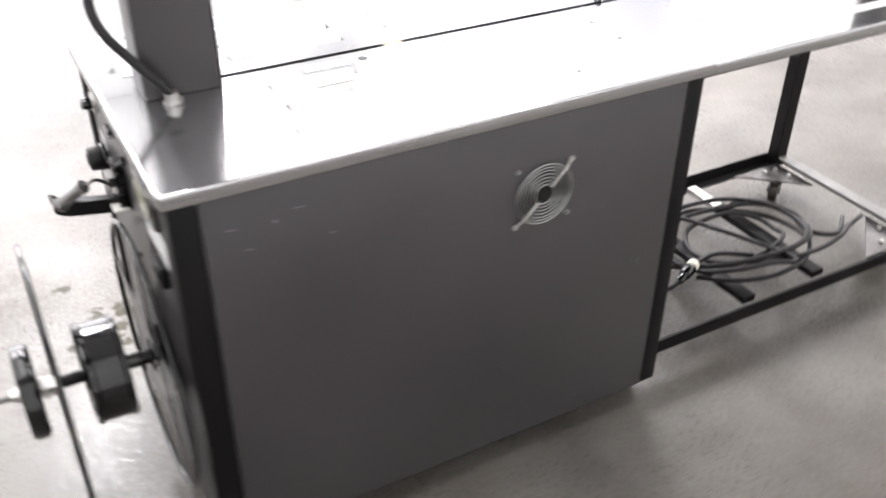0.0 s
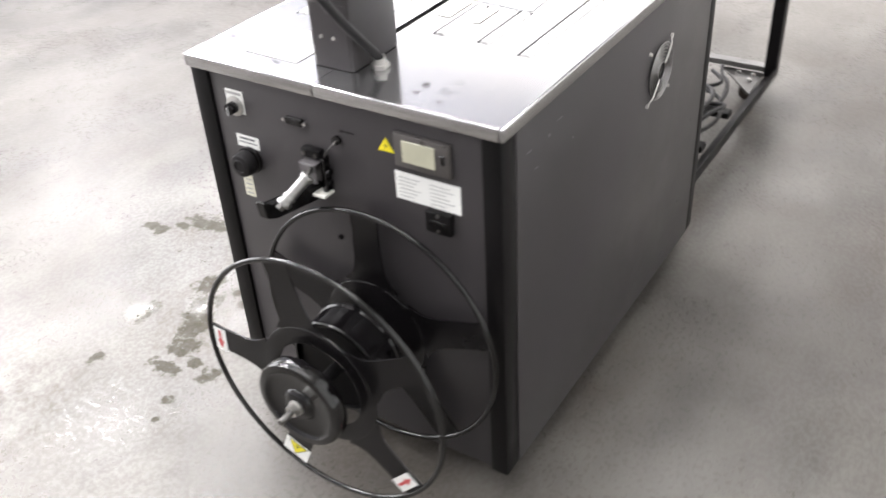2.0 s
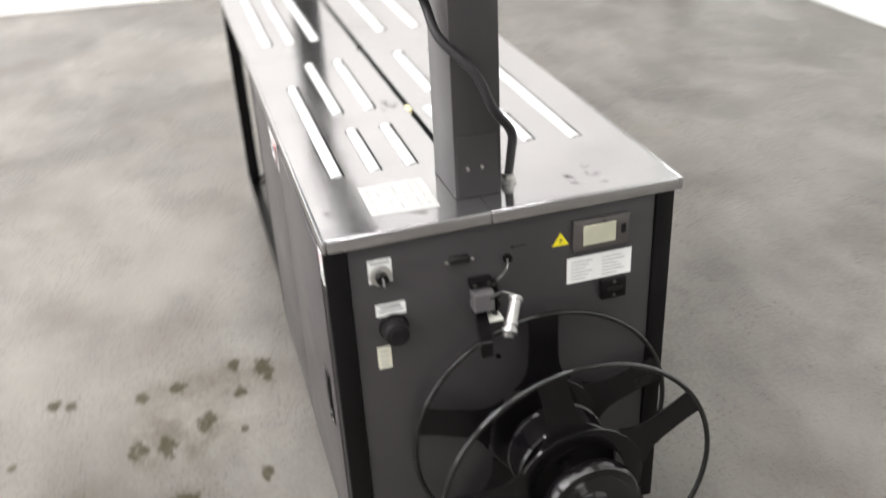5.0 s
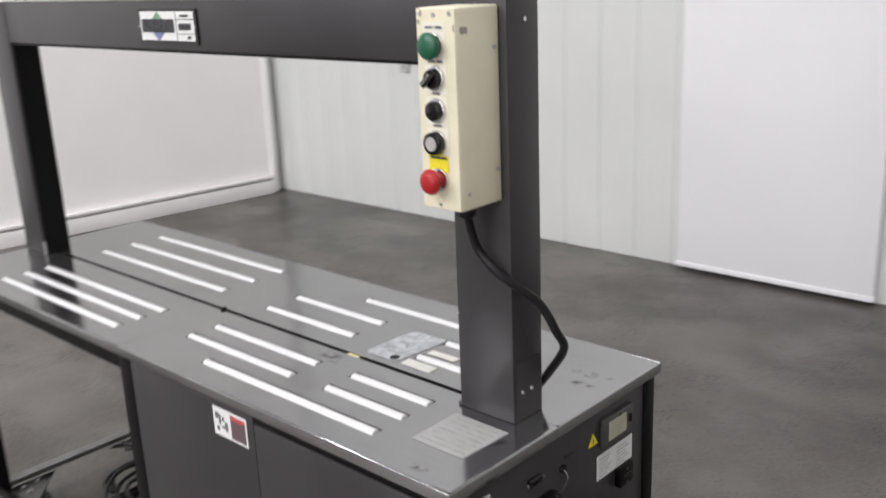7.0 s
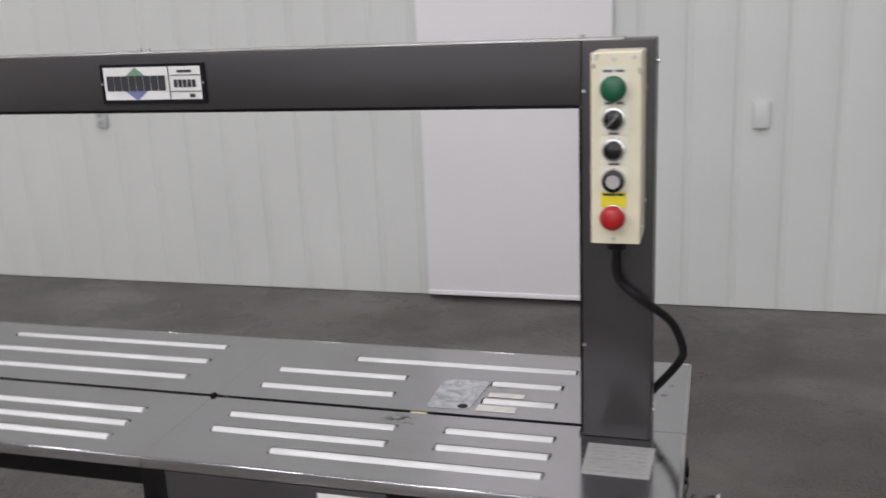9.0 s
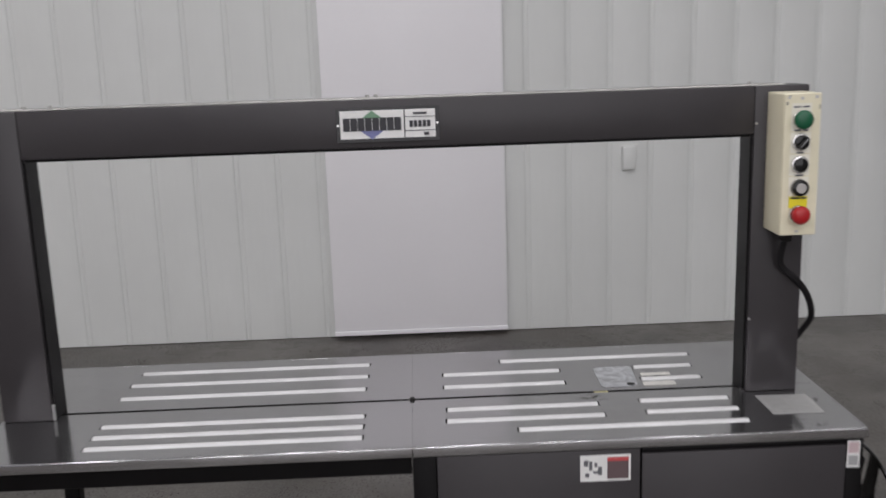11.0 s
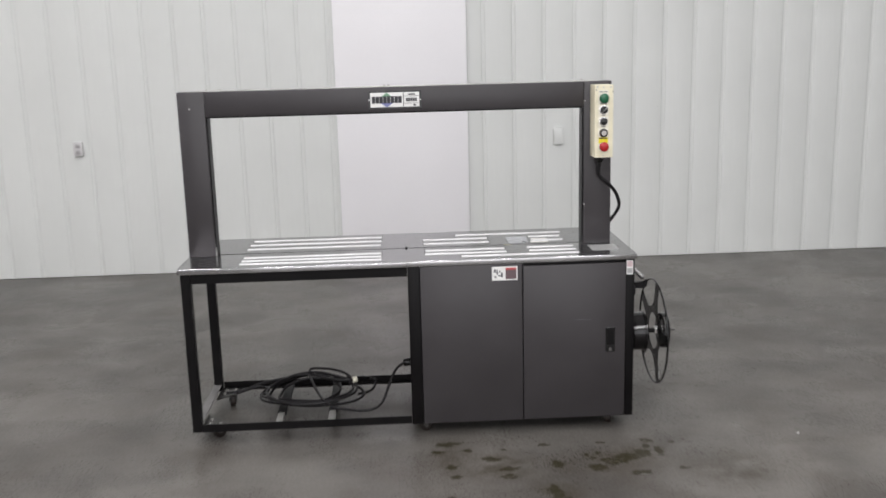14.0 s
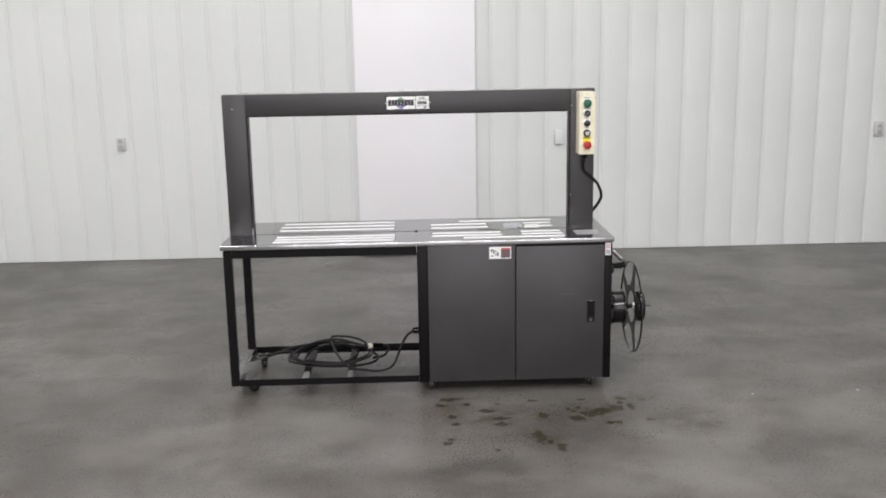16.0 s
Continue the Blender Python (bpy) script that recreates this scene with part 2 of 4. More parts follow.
def concrete():
    """Sealed warehouse slab: cloudy tone, aggregate, hairline scuffs and oil spots beside the machine."""
    mat = bpy.data.materials.new("sealed_concrete")
    mat.use_nodes = True
    nt, b = nodes_of(mat)
    cloud = noise_node(nt, 0.55, 7.0, 0.60)
    patchy = noise_node(nt, 1.7, 6.0, 0.58, (1, 1, 1), (4, 9, 0))
    drift = noise_node(nt, 1.1, 6.0, 0.60, (1, 1.8, 1), (2, 7, 0))
    grain = noise_node(nt, 70, 4.0, 0.6)
    col = blend(nt, ramp(nt, cloud, 0.32, 0.68), (0.056, 0.051, 0.046), (0.152, 0.141, 0.127))
    col = blend(nt, ramp(nt, patchy, 0.45, 0.61, 0, 0.58), col, (0.052, 0.048, 0.043))
    col = blend(nt, ramp(nt, drift, 0.47, 0.63, 0, 0.52), col, (0.175, 0.166, 0.150))
    col = blend(nt, ramp(nt, noise_node(nt, 2.6, 7.0, 0.6, (1, 1, 1), (9, 4, 0)), 0.50, 0.66, 0, 0.50), col, (0.062, 0.051, 0.041))
    col = blend(nt, ramp(nt, noise_node(nt, 6.0, 6.0, 0.6, (1, 1, 1), (1, 2, 0)), 0.50, 0.74, 0, 0.30), col, (0.150, 0.141, 0.129))
    col = blend(nt, ramp(nt, noise_node(nt, 18.0, 6.0, 0.65, (1, 1, 1), (5, 6, 0)), 0.54, 0.80, 0, 0.20), col, (0.074, 0.068, 0.063))
    col = blend(nt, ramp(nt, grain, 0.5, 0.8, 0, 0.18), col, (0.078, 0.073, 0.069))
    # olive film of old oil, wet marks and droplets on it
    def marks(places):
        total = None
        for x, y, rx, ry in places:
            q = near(nt, x, y, rx, ry)
            total = q if total is None else maths(nt, "MAXIMUM", total, q)
        return total
    warp = noise_node(nt, 9, 7.0, 0.65, (1, 1, 1), (2, 2, 0))
    film = maths(nt, "MULTIPLY", marks(OIL_FILM), ramp(nt, warp, 0.36, 0.60, 0, 0.8))
    col = blend(nt, film, col, (0.056, 0.047, 0.035))
    rag = noise_node(nt, 30, 7.0, 0.66, (1, 1, 1), (4, 1, 0))
    wet = marks(OIL_MARKS + OIL_DROPS)
    spots = ramp(nt, maths(nt, "ADD", wet, maths(nt, "MULTIPLY", maths(nt, "SUBTRACT", rag, 0.5), 3.2)), 0.42, 0.80)
    spots = maths(nt, "MULTIPLY", spots, ramp(nt, wet, 0.0, 0.2))
    col = blend(nt, maths(nt, "MULTIPLY", spots, ramp(nt, noise_node(nt, 48, 5.0, 0.65, (1, 1, 1), (2, 8, 0)), 0.36, 0.62, 0.66, 0.98)), col, (0.028, 0.024, 0.011))
    nt.links.new(col, b.inputs["Base Color"])
    puddle = maths(nt, "MULTIPLY", marks([(1.950, -0.480, 0.075, 0.055), (1.857, -0.357, 0.055, 0.055)]), ramp(nt, warp, 0.42, 0.52))
    # sealer worn through in pits, rubbed dull under the oil
    pits = ramp(nt, noise_node(nt, 85, 5.0, 0.6, (1, 1, 1), (6, 3, 0)), 0.44, 0.57)
    sealed = ramp(nt, noise_node(nt, 2.6, 7.0, 0.6, (1, 1, 1), (6, 9, 0)), 0.34, 0.66, 0.5, 1.0)
    worn = maths(nt, "MULTIPLY", sealed, maths(nt, "ADD", maths(nt, "MULTIPLY", pits, 0.65), 0.35))
    dry = maths(nt, "MULTIPLY", worn, maths(nt, "SUBTRACT", 1.0, spots))
    gloss = maths(nt, "MAXIMUM", dry, puddle)
    nt.links.new(ramp(nt, gloss, 0.0, 1.0, 0.10, 0.55), b.inputs["Specular IOR Level"])
    ro = maths(nt, "SUBTRACT", ramp(nt, worn, 0.3, 1.0, FLOOR_ROUGH + 0.10, FLOOR_ROUGH - 0.04), maths(nt, "MULTIPLY", puddle, 0.14))
    nt.links.new(ro, b.inputs["Roughness"])
    mixed = maths(nt, "ADD", maths(nt, "MULTIPLY", pits, 0.25), maths(nt, "MULTIPLY", noise_node(nt, 7, 3.0, 0.5), 1.6))
    bump(nt, b, mixed, 0.075, 0.003)
    return mat


def smeared():
    """Metal cover rubbed pale, with grey-blue swirls."""
    mat = material("smeared_cover", (0.42, 0.43, 0.44), 0.36, 0.35, 0.2, 20, 120, 0.1)
    nt, b = nodes_of(mat)
    swirl = nt.nodes.new("ShaderNodeTexNoise")
    swirl.inputs["Scale"].default_value, swirl.inputs["Detail"].default_value, swirl.inputs["Distortion"].default_value = 19.0, 4.0, 2.2
    place = nt.nodes.new("ShaderNodeNewGeometry")
    nt.links.new(place.outputs["Position"], swirl.inputs["Vector"])
    col = blend(nt, ramp(nt, swirl.outputs["Fac"], 0.34, 0.66), (0.34, 0.35, 0.365), (0.62, 0.635, 0.655))
    col = blend(nt, ramp(nt, noise_node(nt, 45, 5.0, 0.7), 0.58, 0.70, 0, 0.40), col, (0.18, 0.18, 0.18))
    nt.links.new(col, b.inputs["Base Color"])
    return mat


FLOOR_ROUGH = 0.27
SMEARED = smeared()
STEEL = stainless()
CONCRETE = concrete()


# ---------------------------------------------------------------- mesh helpers
def box(bm, lo, hi, bevel=0.0, seg=2):
    got = bmesh.ops.create_cube(bm, size=1)
    vs = got["verts"]
    for v in vs:
        v.co = Vector([(lo[i] + hi[i]) / 2 + v.co[i] * (hi[i] - lo[i]) for i in range(3)])
    if bevel:
        edges = {e for v in vs for e in v.link_edges}
        bmesh.ops.bevel(bm, geom=list(edges), offset=bevel, segments=seg, affect="EDGES", profile=0.5)
    return bm


def cyl(bm, a, b, r, r2=None, seg=28, bevel=0.0):
    a, b = Vector(a), Vector(b)
    d = b - a
    m = Matrix.Translation((a + b) / 2) @ d.to_track_quat("Z", "Y").to_matrix().to_4x4()
    got = bmesh.ops.create_cone(bm, cap_ends=True, segments=seg, radius1=r, radius2=r if r2 is None else r2, depth=d.length, matrix=m)
    if bevel:
        edges = {e for v in got["verts"] for e in v.link_edges if all(len(f.verts) > 4 for f in e.link_faces) is False and any(len(f.verts) > 4 for f in e.link_faces)}
        bmesh.ops.bevel(bm, geom=list(edges), offset=bevel, segments=2, affect="EDGES", profile=0.5)
    return bm


def smooth_path(pts, n=8, closed=False):
    pts = [Vector(p) for p in pts]
    k, out = len(pts), []
    for i in range(k if closed else k - 1):
        p = [pts[(i + j) % k] if closed else pts[max(0, min(k - 1, i + j))] for j in (-1, 0, 1, 2)]
        for s in range(n):
            u = s / n
            out.append(0.5 * (2 * p[1] + (p[2] - p[0]) * u + (2 * p[0] - 5 * p[1] + 4 * p[2] - p[3]) * u * u + (3 * p[1] - p[0] - 3 * p[2] + p[3]) * u ** 3))
    if not closed:
        out.append(pts[-1])
    return out


def tube(bm, path, r, seg=10, closed=False):
    rings, up = [], Vector((0.13, 0.21, 0.97)).normalized()
    n = len(path)
    for i, p in enumerate(path):
        q0 = path[(i - 1) % n] if closed or i else p
        q1 = path[(i + 1) % n] if closed or i < n - 1 else p
        d = (q1 - q0).normalized()
        side = d.cross(up)
        if side.length < 0.1:
            side = d.cross(Vector((1, 0, 0)))
        side.normalize()
        top = side.cross(d).normalized()
        up = top
        rings.append([bm.verts.new(p + (side * math.cos(a) + top * math.sin(a)) * r) for a in [2 * math.pi * j / seg for j in range(seg)]])
    for i in range(n if closed else n - 1):
        a, b = rings[i], rings[(i + 1) % n]
        shift = 0
        if closed and i == n - 1:
            shift = min(range(seg), key=lambda s: (a[0].co - b[s].co).length)
        for j in range(seg):
            bm.faces.new((a[j], a[(j + 1) % seg], b[(j + 1 + shift) % seg], b[(j + shift) % seg]))
    if not closed:
        bm.faces.new(rings[0])
        bm.faces.new(rings[-1])
    return bm


def ring(bm, centre, axis, radius, r, seg=56, sec=8):
    """A torus about the x or y axis."""
    c = Vector(centre)
    u, v = (Vector((0, 1, 0)), Vector((0, 0, 1))) if axis == "x" else (Vector((1, 0, 0)), Vector((0, 0, 1)))
    return tube(bm, [c + (u * math.cos(a) + v * math.sin(a)) * radius for a in [2 * math.pi * i / seg for i in range(seg)]], r, sec, True)


def prism(bm, pts, d):
    """A flat outline pushed through by the vector d."""
    a = [bm.verts.new(Vector(p)) for p in pts]
    b = [bm.verts.new(Vector(p) + Vector(d)) for p in pts]
    bm.faces.new(a)
    bm.faces.new(list(reversed(b)))
    for i in range(len(pts)):
        j = (i + 1) % len(pts)
        bm.faces.new((a[j], a[i], b[i], b[j]))
    return bm


def mesh_of(name, bm, mat, angle=32):
    bmesh.ops.recalc_face_normals(bm, faces=bm.faces)
    me = bpy.data.meshes.new(name)
    bm.to_mesh(me)
    bm.free()
    me.materials.append(mat)
    me.shade_smooth()
    me.set_sharp_from_angle(angle=radians(angle))
    return me


def part(name, bm, mat, parent, label=""):
    ob = new(name, mesh_of(name, bm, mat))
    ob.parent = parent
    if parent.type == "EMPTY":
        ob.matrix_parent_inverse = Matrix.Translation(parent.location).inverted()
    if label:
        ob["label"] = label
    return ob


def structure(name, bm, mat, label, category):
    return tagged(new(name, mesh_of(name, bm, mat)), label, category, kind="structure")


B = bmesh.new

# ---------------------------------------------------------------- the hall
structure("floor", box(B(), (ROOM_X0 - 0.3, ROOM_Y0 - 0.3, -0.15), (ROOM_X1 + 0.3, ROOM_Y1 + 0.3, 0.0)), CONCRETE,
          "grey sealed concrete warehouse floor with oily stains", "floor")
structure("ceiling", box(B(), (ROOM_X0 - 0.3, ROOM_Y0 - 0.3, ROOM_H), (ROOM_X1 + 0.3, ROOM_Y1 + 0.3, ROOM_H + 0.15)), CEILING,
          "plain white painted warehouse ceiling", "ceiling")
wall_back = structure("wall_north", box(B(), (ROOM_X0 - 0.3, ROOM_Y1 + 0.012, 0), (ROOM_X1 + 0.3, ROOM_Y1 + 0.2, ROOM_H)), PANELWHITE,
                      "white ribbed metal liner wall of the hall", "wall")
# Side walls never in view, added in dim greys to darken reflections and bounce.
structure("wall_west", box(B(), (ROOM_X0 - 0.2, ROOM_Y0, 0), (ROOM_X0, ROOM_Y1 + 0.012, ROOM_H)), WESTWALL, "assumed slate-grey side wall, never in view, dimming reflections in the table", "wall")
structure("wall_east", box(B(), (ROOM_X1, ROOM_Y0, 0), (ROOM_X1 + 0.2, ROOM_Y1 + 0.012, ROOM_H)), GREYWALL, "assumed grey side wall, never in view, dimming the east side", "wall")
# Unseen south wall; its opening and area lamp are added as fill light.
OPENING_X0, OPENING_X1, OPENING_H = -2.5, 7.5, 5.0
bm = B()
box(bm, (ROOM_X0 - 0.2, ROOM_Y0 - 0.2, 0), (OPENING_X0, ROOM_Y0, ROOM_H))
box(bm, (OPENING_X1, ROOM_Y0 - 0.2, 0), (ROOM_X1 + 0.2, ROOM_Y0, ROOM_H))
box(bm, (OPENING_X0, ROOM_Y0 - 0.2, OPENING_H), (OPENING_X1, ROOM_Y0, ROOM_H))
structure("wall_south", bm, PANELWHITE, "assumed white end wall, never in view, with an added opening for fill light", "wall")
area("south_fill_lamp", look(((OPENING_X0 + OPENING_X1) / 2, ROOM_Y0 - 0.1, OPENING_H / 2), ((OPENING_X0 + OPENING_X1) / 2, 0, OPENING_H / 2)), OPENING_X1 - OPENING_X0, OPENING_H, SOUTH_FILL_W, (1.0, 0.975, 0.985))

# smooth white sheet on the ribbed wall
structure("wall_panel_sheet", box(B(), (0.512, ROOM_Y1 - 0.05, 0.0465), (1.552, ROOM_Y1 - 0.006, ROOM_H - 0.02), 0.004), SHEETWHITE,
          "tall smooth white sheet panel set on the ribbed wall", "wall panel")

structure("trim", box(B(), (0.510, ROOM_Y1 - 0.056, 0.020), (1.554, ROOM_Y1 - 0.006, 0.046), 0.003), SHEETWHITE, "white bottom rail of the smooth sheet panel", "trim")

# slanted white partition beside the ribbed wall
PA, PB = Vector((-2.94, 3.42, 0)), Vector((-3.91, -4.7, 0))
pd = (PB - PA).normalized()
pn = Vector((-pd.y, pd.x, 0))
if pn.x < 0:
    pn = -pn


def slanted(s0, s1, n0, n1, z0, z1, bevel=0.0):
    """A box laid along the partition: run, depth and height."""
    bm = box(B(), (s0, n0, z0), (s1, n1, z1), bevel)
    m = Matrix(((pd.x, pn.x, 0, PA.x), (pd.y, pn.y, 0, PA.y), (0, 0, 1, 0), (0, 0, 0, 1)))
    bmesh.ops.transform(bm, matrix=m, verts=bm.verts)
    return bm


plen = (PB - PA).length
structure("wall_partition", slanted(0.0, plen, -0.14, -0.012, 0.0, 3.7), PARTITION, "white painted partition wall with a low base rail", "wall")
structure("baseboard", slanted(0.002, plen, -0.010, 0.024, 0.0, 0.104, 0.004), PARTITION, "white base rail along the partition", "baseboard")
structure("trim", slanted(0.002, plen, -0.010, 0.030, 0.120, 0.142, 0.006), PARTITION, "white rounded lip above the base rail of the partition", "trim")
structure("trim", slanted(-0.06, 0.0, -0.145, 0.012, 0.0, 3.7, 0.022), PARTITION, "rounded white edge trim of the partition", "trim")

# ---------------------------------------------------------------- strapping machine
T, L, W = 0.83, 2.028, 0.650
machine = new("strapping_machine")
machine.location = (L / 2, W / 2, 0)
tagged(machine, "dark grey arch strapping machine with stainless roller table on castors", "strapping machine")

SLOTS = {
    "fr": [(1.088, 1.465, 0.212), (1.085, 1.468, 0.140), (1.248, 1.790, 0.072), (1.563, 1.788, 0.218), (1.563, 1.790, 0.146)],
    "br": [(1.085, 1.408, 0.369), (1.086, 1.408, 0.463), (1.248, 1.785, 0.556), (1.603, 1.766, 0.465), (1.603, 1.766, 0.372)],
    "fl": [(0.255, 0.894, 0.194), (0.255, 0.894, 0.129), (0.255, 0.895, 0.065)],
    "bl": [(0.245, 0.888, 0.381), (0.245, 0.890, 0.478), (0.250, 0.890, 0.574)],
}
HALF = 0.0145
MIDY, MIDX = 0.291, 1.006


def plate(x0, x1, y0, y1, holes, lips):
    """Sheet of 3 mm with rectangular openings and turned-down outer edges."""
    bm = B()
    xs = sorted({x0, x1, *[h[0] for h in holes], *[h[1] for h in holes]})
    ys = sorted({y0, y1, *[h[2] for h in holes], *[h[3] for h in holes]})
    xs, ys = [x for x in xs if x0 <= x <= x1], [y for y in ys if y0 <= y <= y1]
    t = 0.003

    def solid(i, j):
        if not (0 <= i < len(xs) - 1 and 0 <= j < len(ys) - 1):
            return False
        cx, cy = (xs[i] + xs[i + 1]) / 2, (ys[j] + ys[j + 1]) / 2
        return not any(h[0] < cx < h[1] and h[2] < cy < h[3] for h in holes)

    def quad(a, b, c, d):
        bm.faces.new([bm.verts.new(p) for p in (a, b, c, d)])
    for i in range(len(xs) - 1):
        for j in range(len(ys) - 1):
            if not solid(i, j):
                continue
            a, b, c, d = xs[i], xs[i + 1], ys[j], ys[j + 1]
            for z in (T, T - t):
                quad((a, c, z), (b, c, z), (b, d, z), (a, d, z))
            for di, dj, p, q in ((-1, 0, (a, c), (a, d)), (1, 0, (b, c), (b, d)), (0, -1, (a, c), (b, c)), (0, 1, (a, d), (b, d))):
                if not solid(i + di, j + dj):
                    quad((*p, T), (*q, T), (*q, T - t), (*p, T - t))
    bmesh.ops.remove_doubles(bm, verts=bm.verts, dist=1e-5)
    for lo, hi in lips:
        box(bm, lo, hi, 0.0028, 3)
    return bm


GAP = (0.126, 1.834, 0.2845, 0.2975)
LIP = 0.024


def holes_of(key):
    return [(a, b, y - HALF, y + HALF) for a, b, y in SLOTS[key]] + [GAP]


table_plates = {}
table_plates["fr"] = part("table_plate", plate(MIDX + 0.0002, L, 0.0, MIDY - 0.0006, holes_of("fr"), [((MIDX + 0.0002, -0.005, T - LIP), (L + 0.004, 0.003, T + 0.0006)), ((L - 0.003, 0.0032, T - LIP), (L + 0.005, MIDY - 0.0006, T + 0.0006))]), STEEL, machine, "brushed stainless table plate with roller slots")
table_plates["br"] = part("table_plate", plate(MIDX + 0.0002, L, MIDY + 0.0006, W, holes_of("br"), [((MIDX + 0.0002, W - 0.003, T - LIP), (L + 0.004, W + 0.005, T + 0.0006)), ((L - 0.003, MIDY + 0.0006, T - LIP), (L + 0.005, W - 0.0032, T + 0.0006))]), STEEL, machine, "brushed stainless table plate with worn sealing patch")
table_plates["fl"] = part("table_plate", plate(0.0, MIDX - 0.0002, 0.0, MIDY - 0.0006, holes_of("fl"), [((-0.004, -0.005, T - LIP), (MIDX - 0.0002, 0.003, T + 0.0006)), ((-0.005, 0.0032, T - LIP), (0.003, MIDY - 0.0006, T + 0.0006))]), STEEL, machine, "brushed stainless table plate with roller slots")
table_plates["bl"] = part("table_plate", plate(0.0, MIDX - 0.0002, MIDY + 0.0006, W, holes_of("bl"), [((-0.004, W - 0.003, T - LIP), (MIDX - 0.0002, W + 0.005, T + 0.0006)), ((-0.005, MIDY + 0.0006, T - LIP), (0.003, W - 0.0032, T + 0.0006))]), STEEL, machine, "brushed stainless table plate with roller slots")
for key, rows in SLOTS.items():
    for x0, x1, y in rows:
        bm = B()
        cyl(bm, (x0 + 0.004, y, T - 0.0074), (x1 - 0.004, y, T - 0.0074), 0.0119, None, 28, 0.002)
        part("roller", bm, ROLLER, table_plates[key], "round white nylon roller")
part("seam_stud", box(B(), (MIDX - 0.006, MIDY - 0.009, T + 0.0005), (MIDX + 0.006, MIDY + 0.006, T + 0.006), 0.002, 1), BLACK, table_plates["bl"], "small black stud at the plate joint")
# added sheet, dark so the slots read dark, and strap track below the openings
bm = B()
box(bm, (0.06, 0.05, T - 0.036), (0.99, 0.60, T - 0.030))
part("slot_backing", bm, SLOT_DARK, machine, "dark sheet added under the rollers to keep the slots dark")
bm = B()
box(bm, (0.128, 0.282, T - 0.029), (1.832, 0.300, T - 0.012))
part("strap_track", bm, BLACK, machine, "black strap track in the table joint")
bm = B()
box(bm, (1.468, 0.286, T - 0.010), (1.503, 0.296, T - 0.001), 0.001)
part("strap_end", bm, STRAPYELLOW, machine, "pale yellow strap end in the joint")
cover = part("head_cover", prism(B(), [(1.503, 0.318, T + 0.0004), (1.578, 0.3195, T + 0.0004), (1.589, 0.333, T + 0.0004), (1.600, 0.462, T + 0.0004), (1.592, 0.473, T + 0.0004), (1.506, 0.470, T + 0.0004), (1.495, 0.458, T + 0.0004), (1.494, 0.328, T + 0.0004)], (0, 0, 0.0008)), SMEARED, table_plates["br"], "smeared pale cover plate of the sealing head")
# Solid black disc paints the dark of a hole; nothing is cut.
part("hole_disc", cyl(B(), (1.571, 0.334, T + 0.0011), (1.571, 0.334, T + 0.0018), 0.011, None, 18), BLACK, cover, "round black disc in place of a dark hole")
for x, y, w, d in ((1.612, 0.3915, 0.078, 0.021), (1.602, 0.3185, 0.084, 0.028)):
    part("tape_piece", box(B(), (x, y, T + 0.0005), (x + w, y + d, T + 0.0018), 0.0006, 1), PALE, table_plates["br"], "pale worn piece of tape")
bm = B()
prism(bm, [(1.853, 0.096, T + 0.0003), (1.974, 0.095, T + 0.0003), (1.978, 0.215, T + 0.0003), (1.852, 0.217, T + 0.0003)], (0, 0, 0.0009))
sticker = part("sticker", bm, STICKER, table_plates["fr"], "worn matte grey sticker with faded lines of print")
for i in range(7):
    for x0, x1 in ((1.862, 1.908), (1.912 + 0.004 * (i % 3), 1.966)):
        part("print_line", box(B(), (x0, 0.106 + 0.0155 * i, T + 0.0012), (x1, 0.111 + 0.0155 * i, T + 0.0015)), WORNGREY, sticker)

# ---- frame of the open end
FB, FT = 0.066, T - LIP - 0.001


for x0, x1, y0, y1 in ((0.006, 0.048, 0.010, 0.050), (0.006, 0.048, 0.543, 0.583)):
    part("leg", box(B(), (x0, y0, FB), (x1, y1, FT), 0.002, 1), BLACK, machine)
part("front_rail", box(B(), (0.050, 0.010, FT - 0.044), (1.003, 0.034, FT), 0.002, 1), BLACK, machine)
part("back_rail", box(B(), (0.050, 0.559, FT - 0.044), (1.018, 0.583, FT), 0.002, 1), BLACK, machine)
part("end_rail", box(B(), (0.006, 0.052, FT - 0.044), (0.030, 0.541, FT), 0.002, 1), BLACK, machine)


def l_bar(a, b, up, inward):
    """Angle iron with a flat flange below and an upright one outside."""
    bm = B()
    lo, hi = Vector((min(a[0], b[0]), min(a[1], b[1]), FB)), Vector((max(a[0], b[0]), max(a[1], b[1]), FB + 0.004))
    box(bm, lo, hi)
    if inward == "y+":
        box(bm, (lo.x, lo.y, FB + 0.004), (hi.x, lo.y + 0.004, FB + up))
    elif inward == "y-":
        box(bm, (lo.x, hi.y - 0.004, FB + 0.004), (hi.x, hi.y, FB + up))
    elif inward == "x+":
        box(bm, (lo.x, lo.y, FB + 0.004), (lo.x + 0.004, hi.y, FB + up))
    return bm


part("lower_front_rail", l_bar((0.050, 0.010), (1.003, 0.045), 0.036, "y+"), BLACK, machine)
part("lower_back_rail", l_bar((0.050, 0.548), (1.018, 0.583), 0.036, "y-"), BLACK, machine)
bm = box(B(), (0.006, 0.052, FB), (0.010, 0.541, FB + 0.030))
box(bm, (0.0062, 0.052, FB + 0.0302), (0.044, 0.541, FB + 0.034))
part("lower_end_rail", bm, PALEGREY, machine, "pale grey angle-iron end rail")
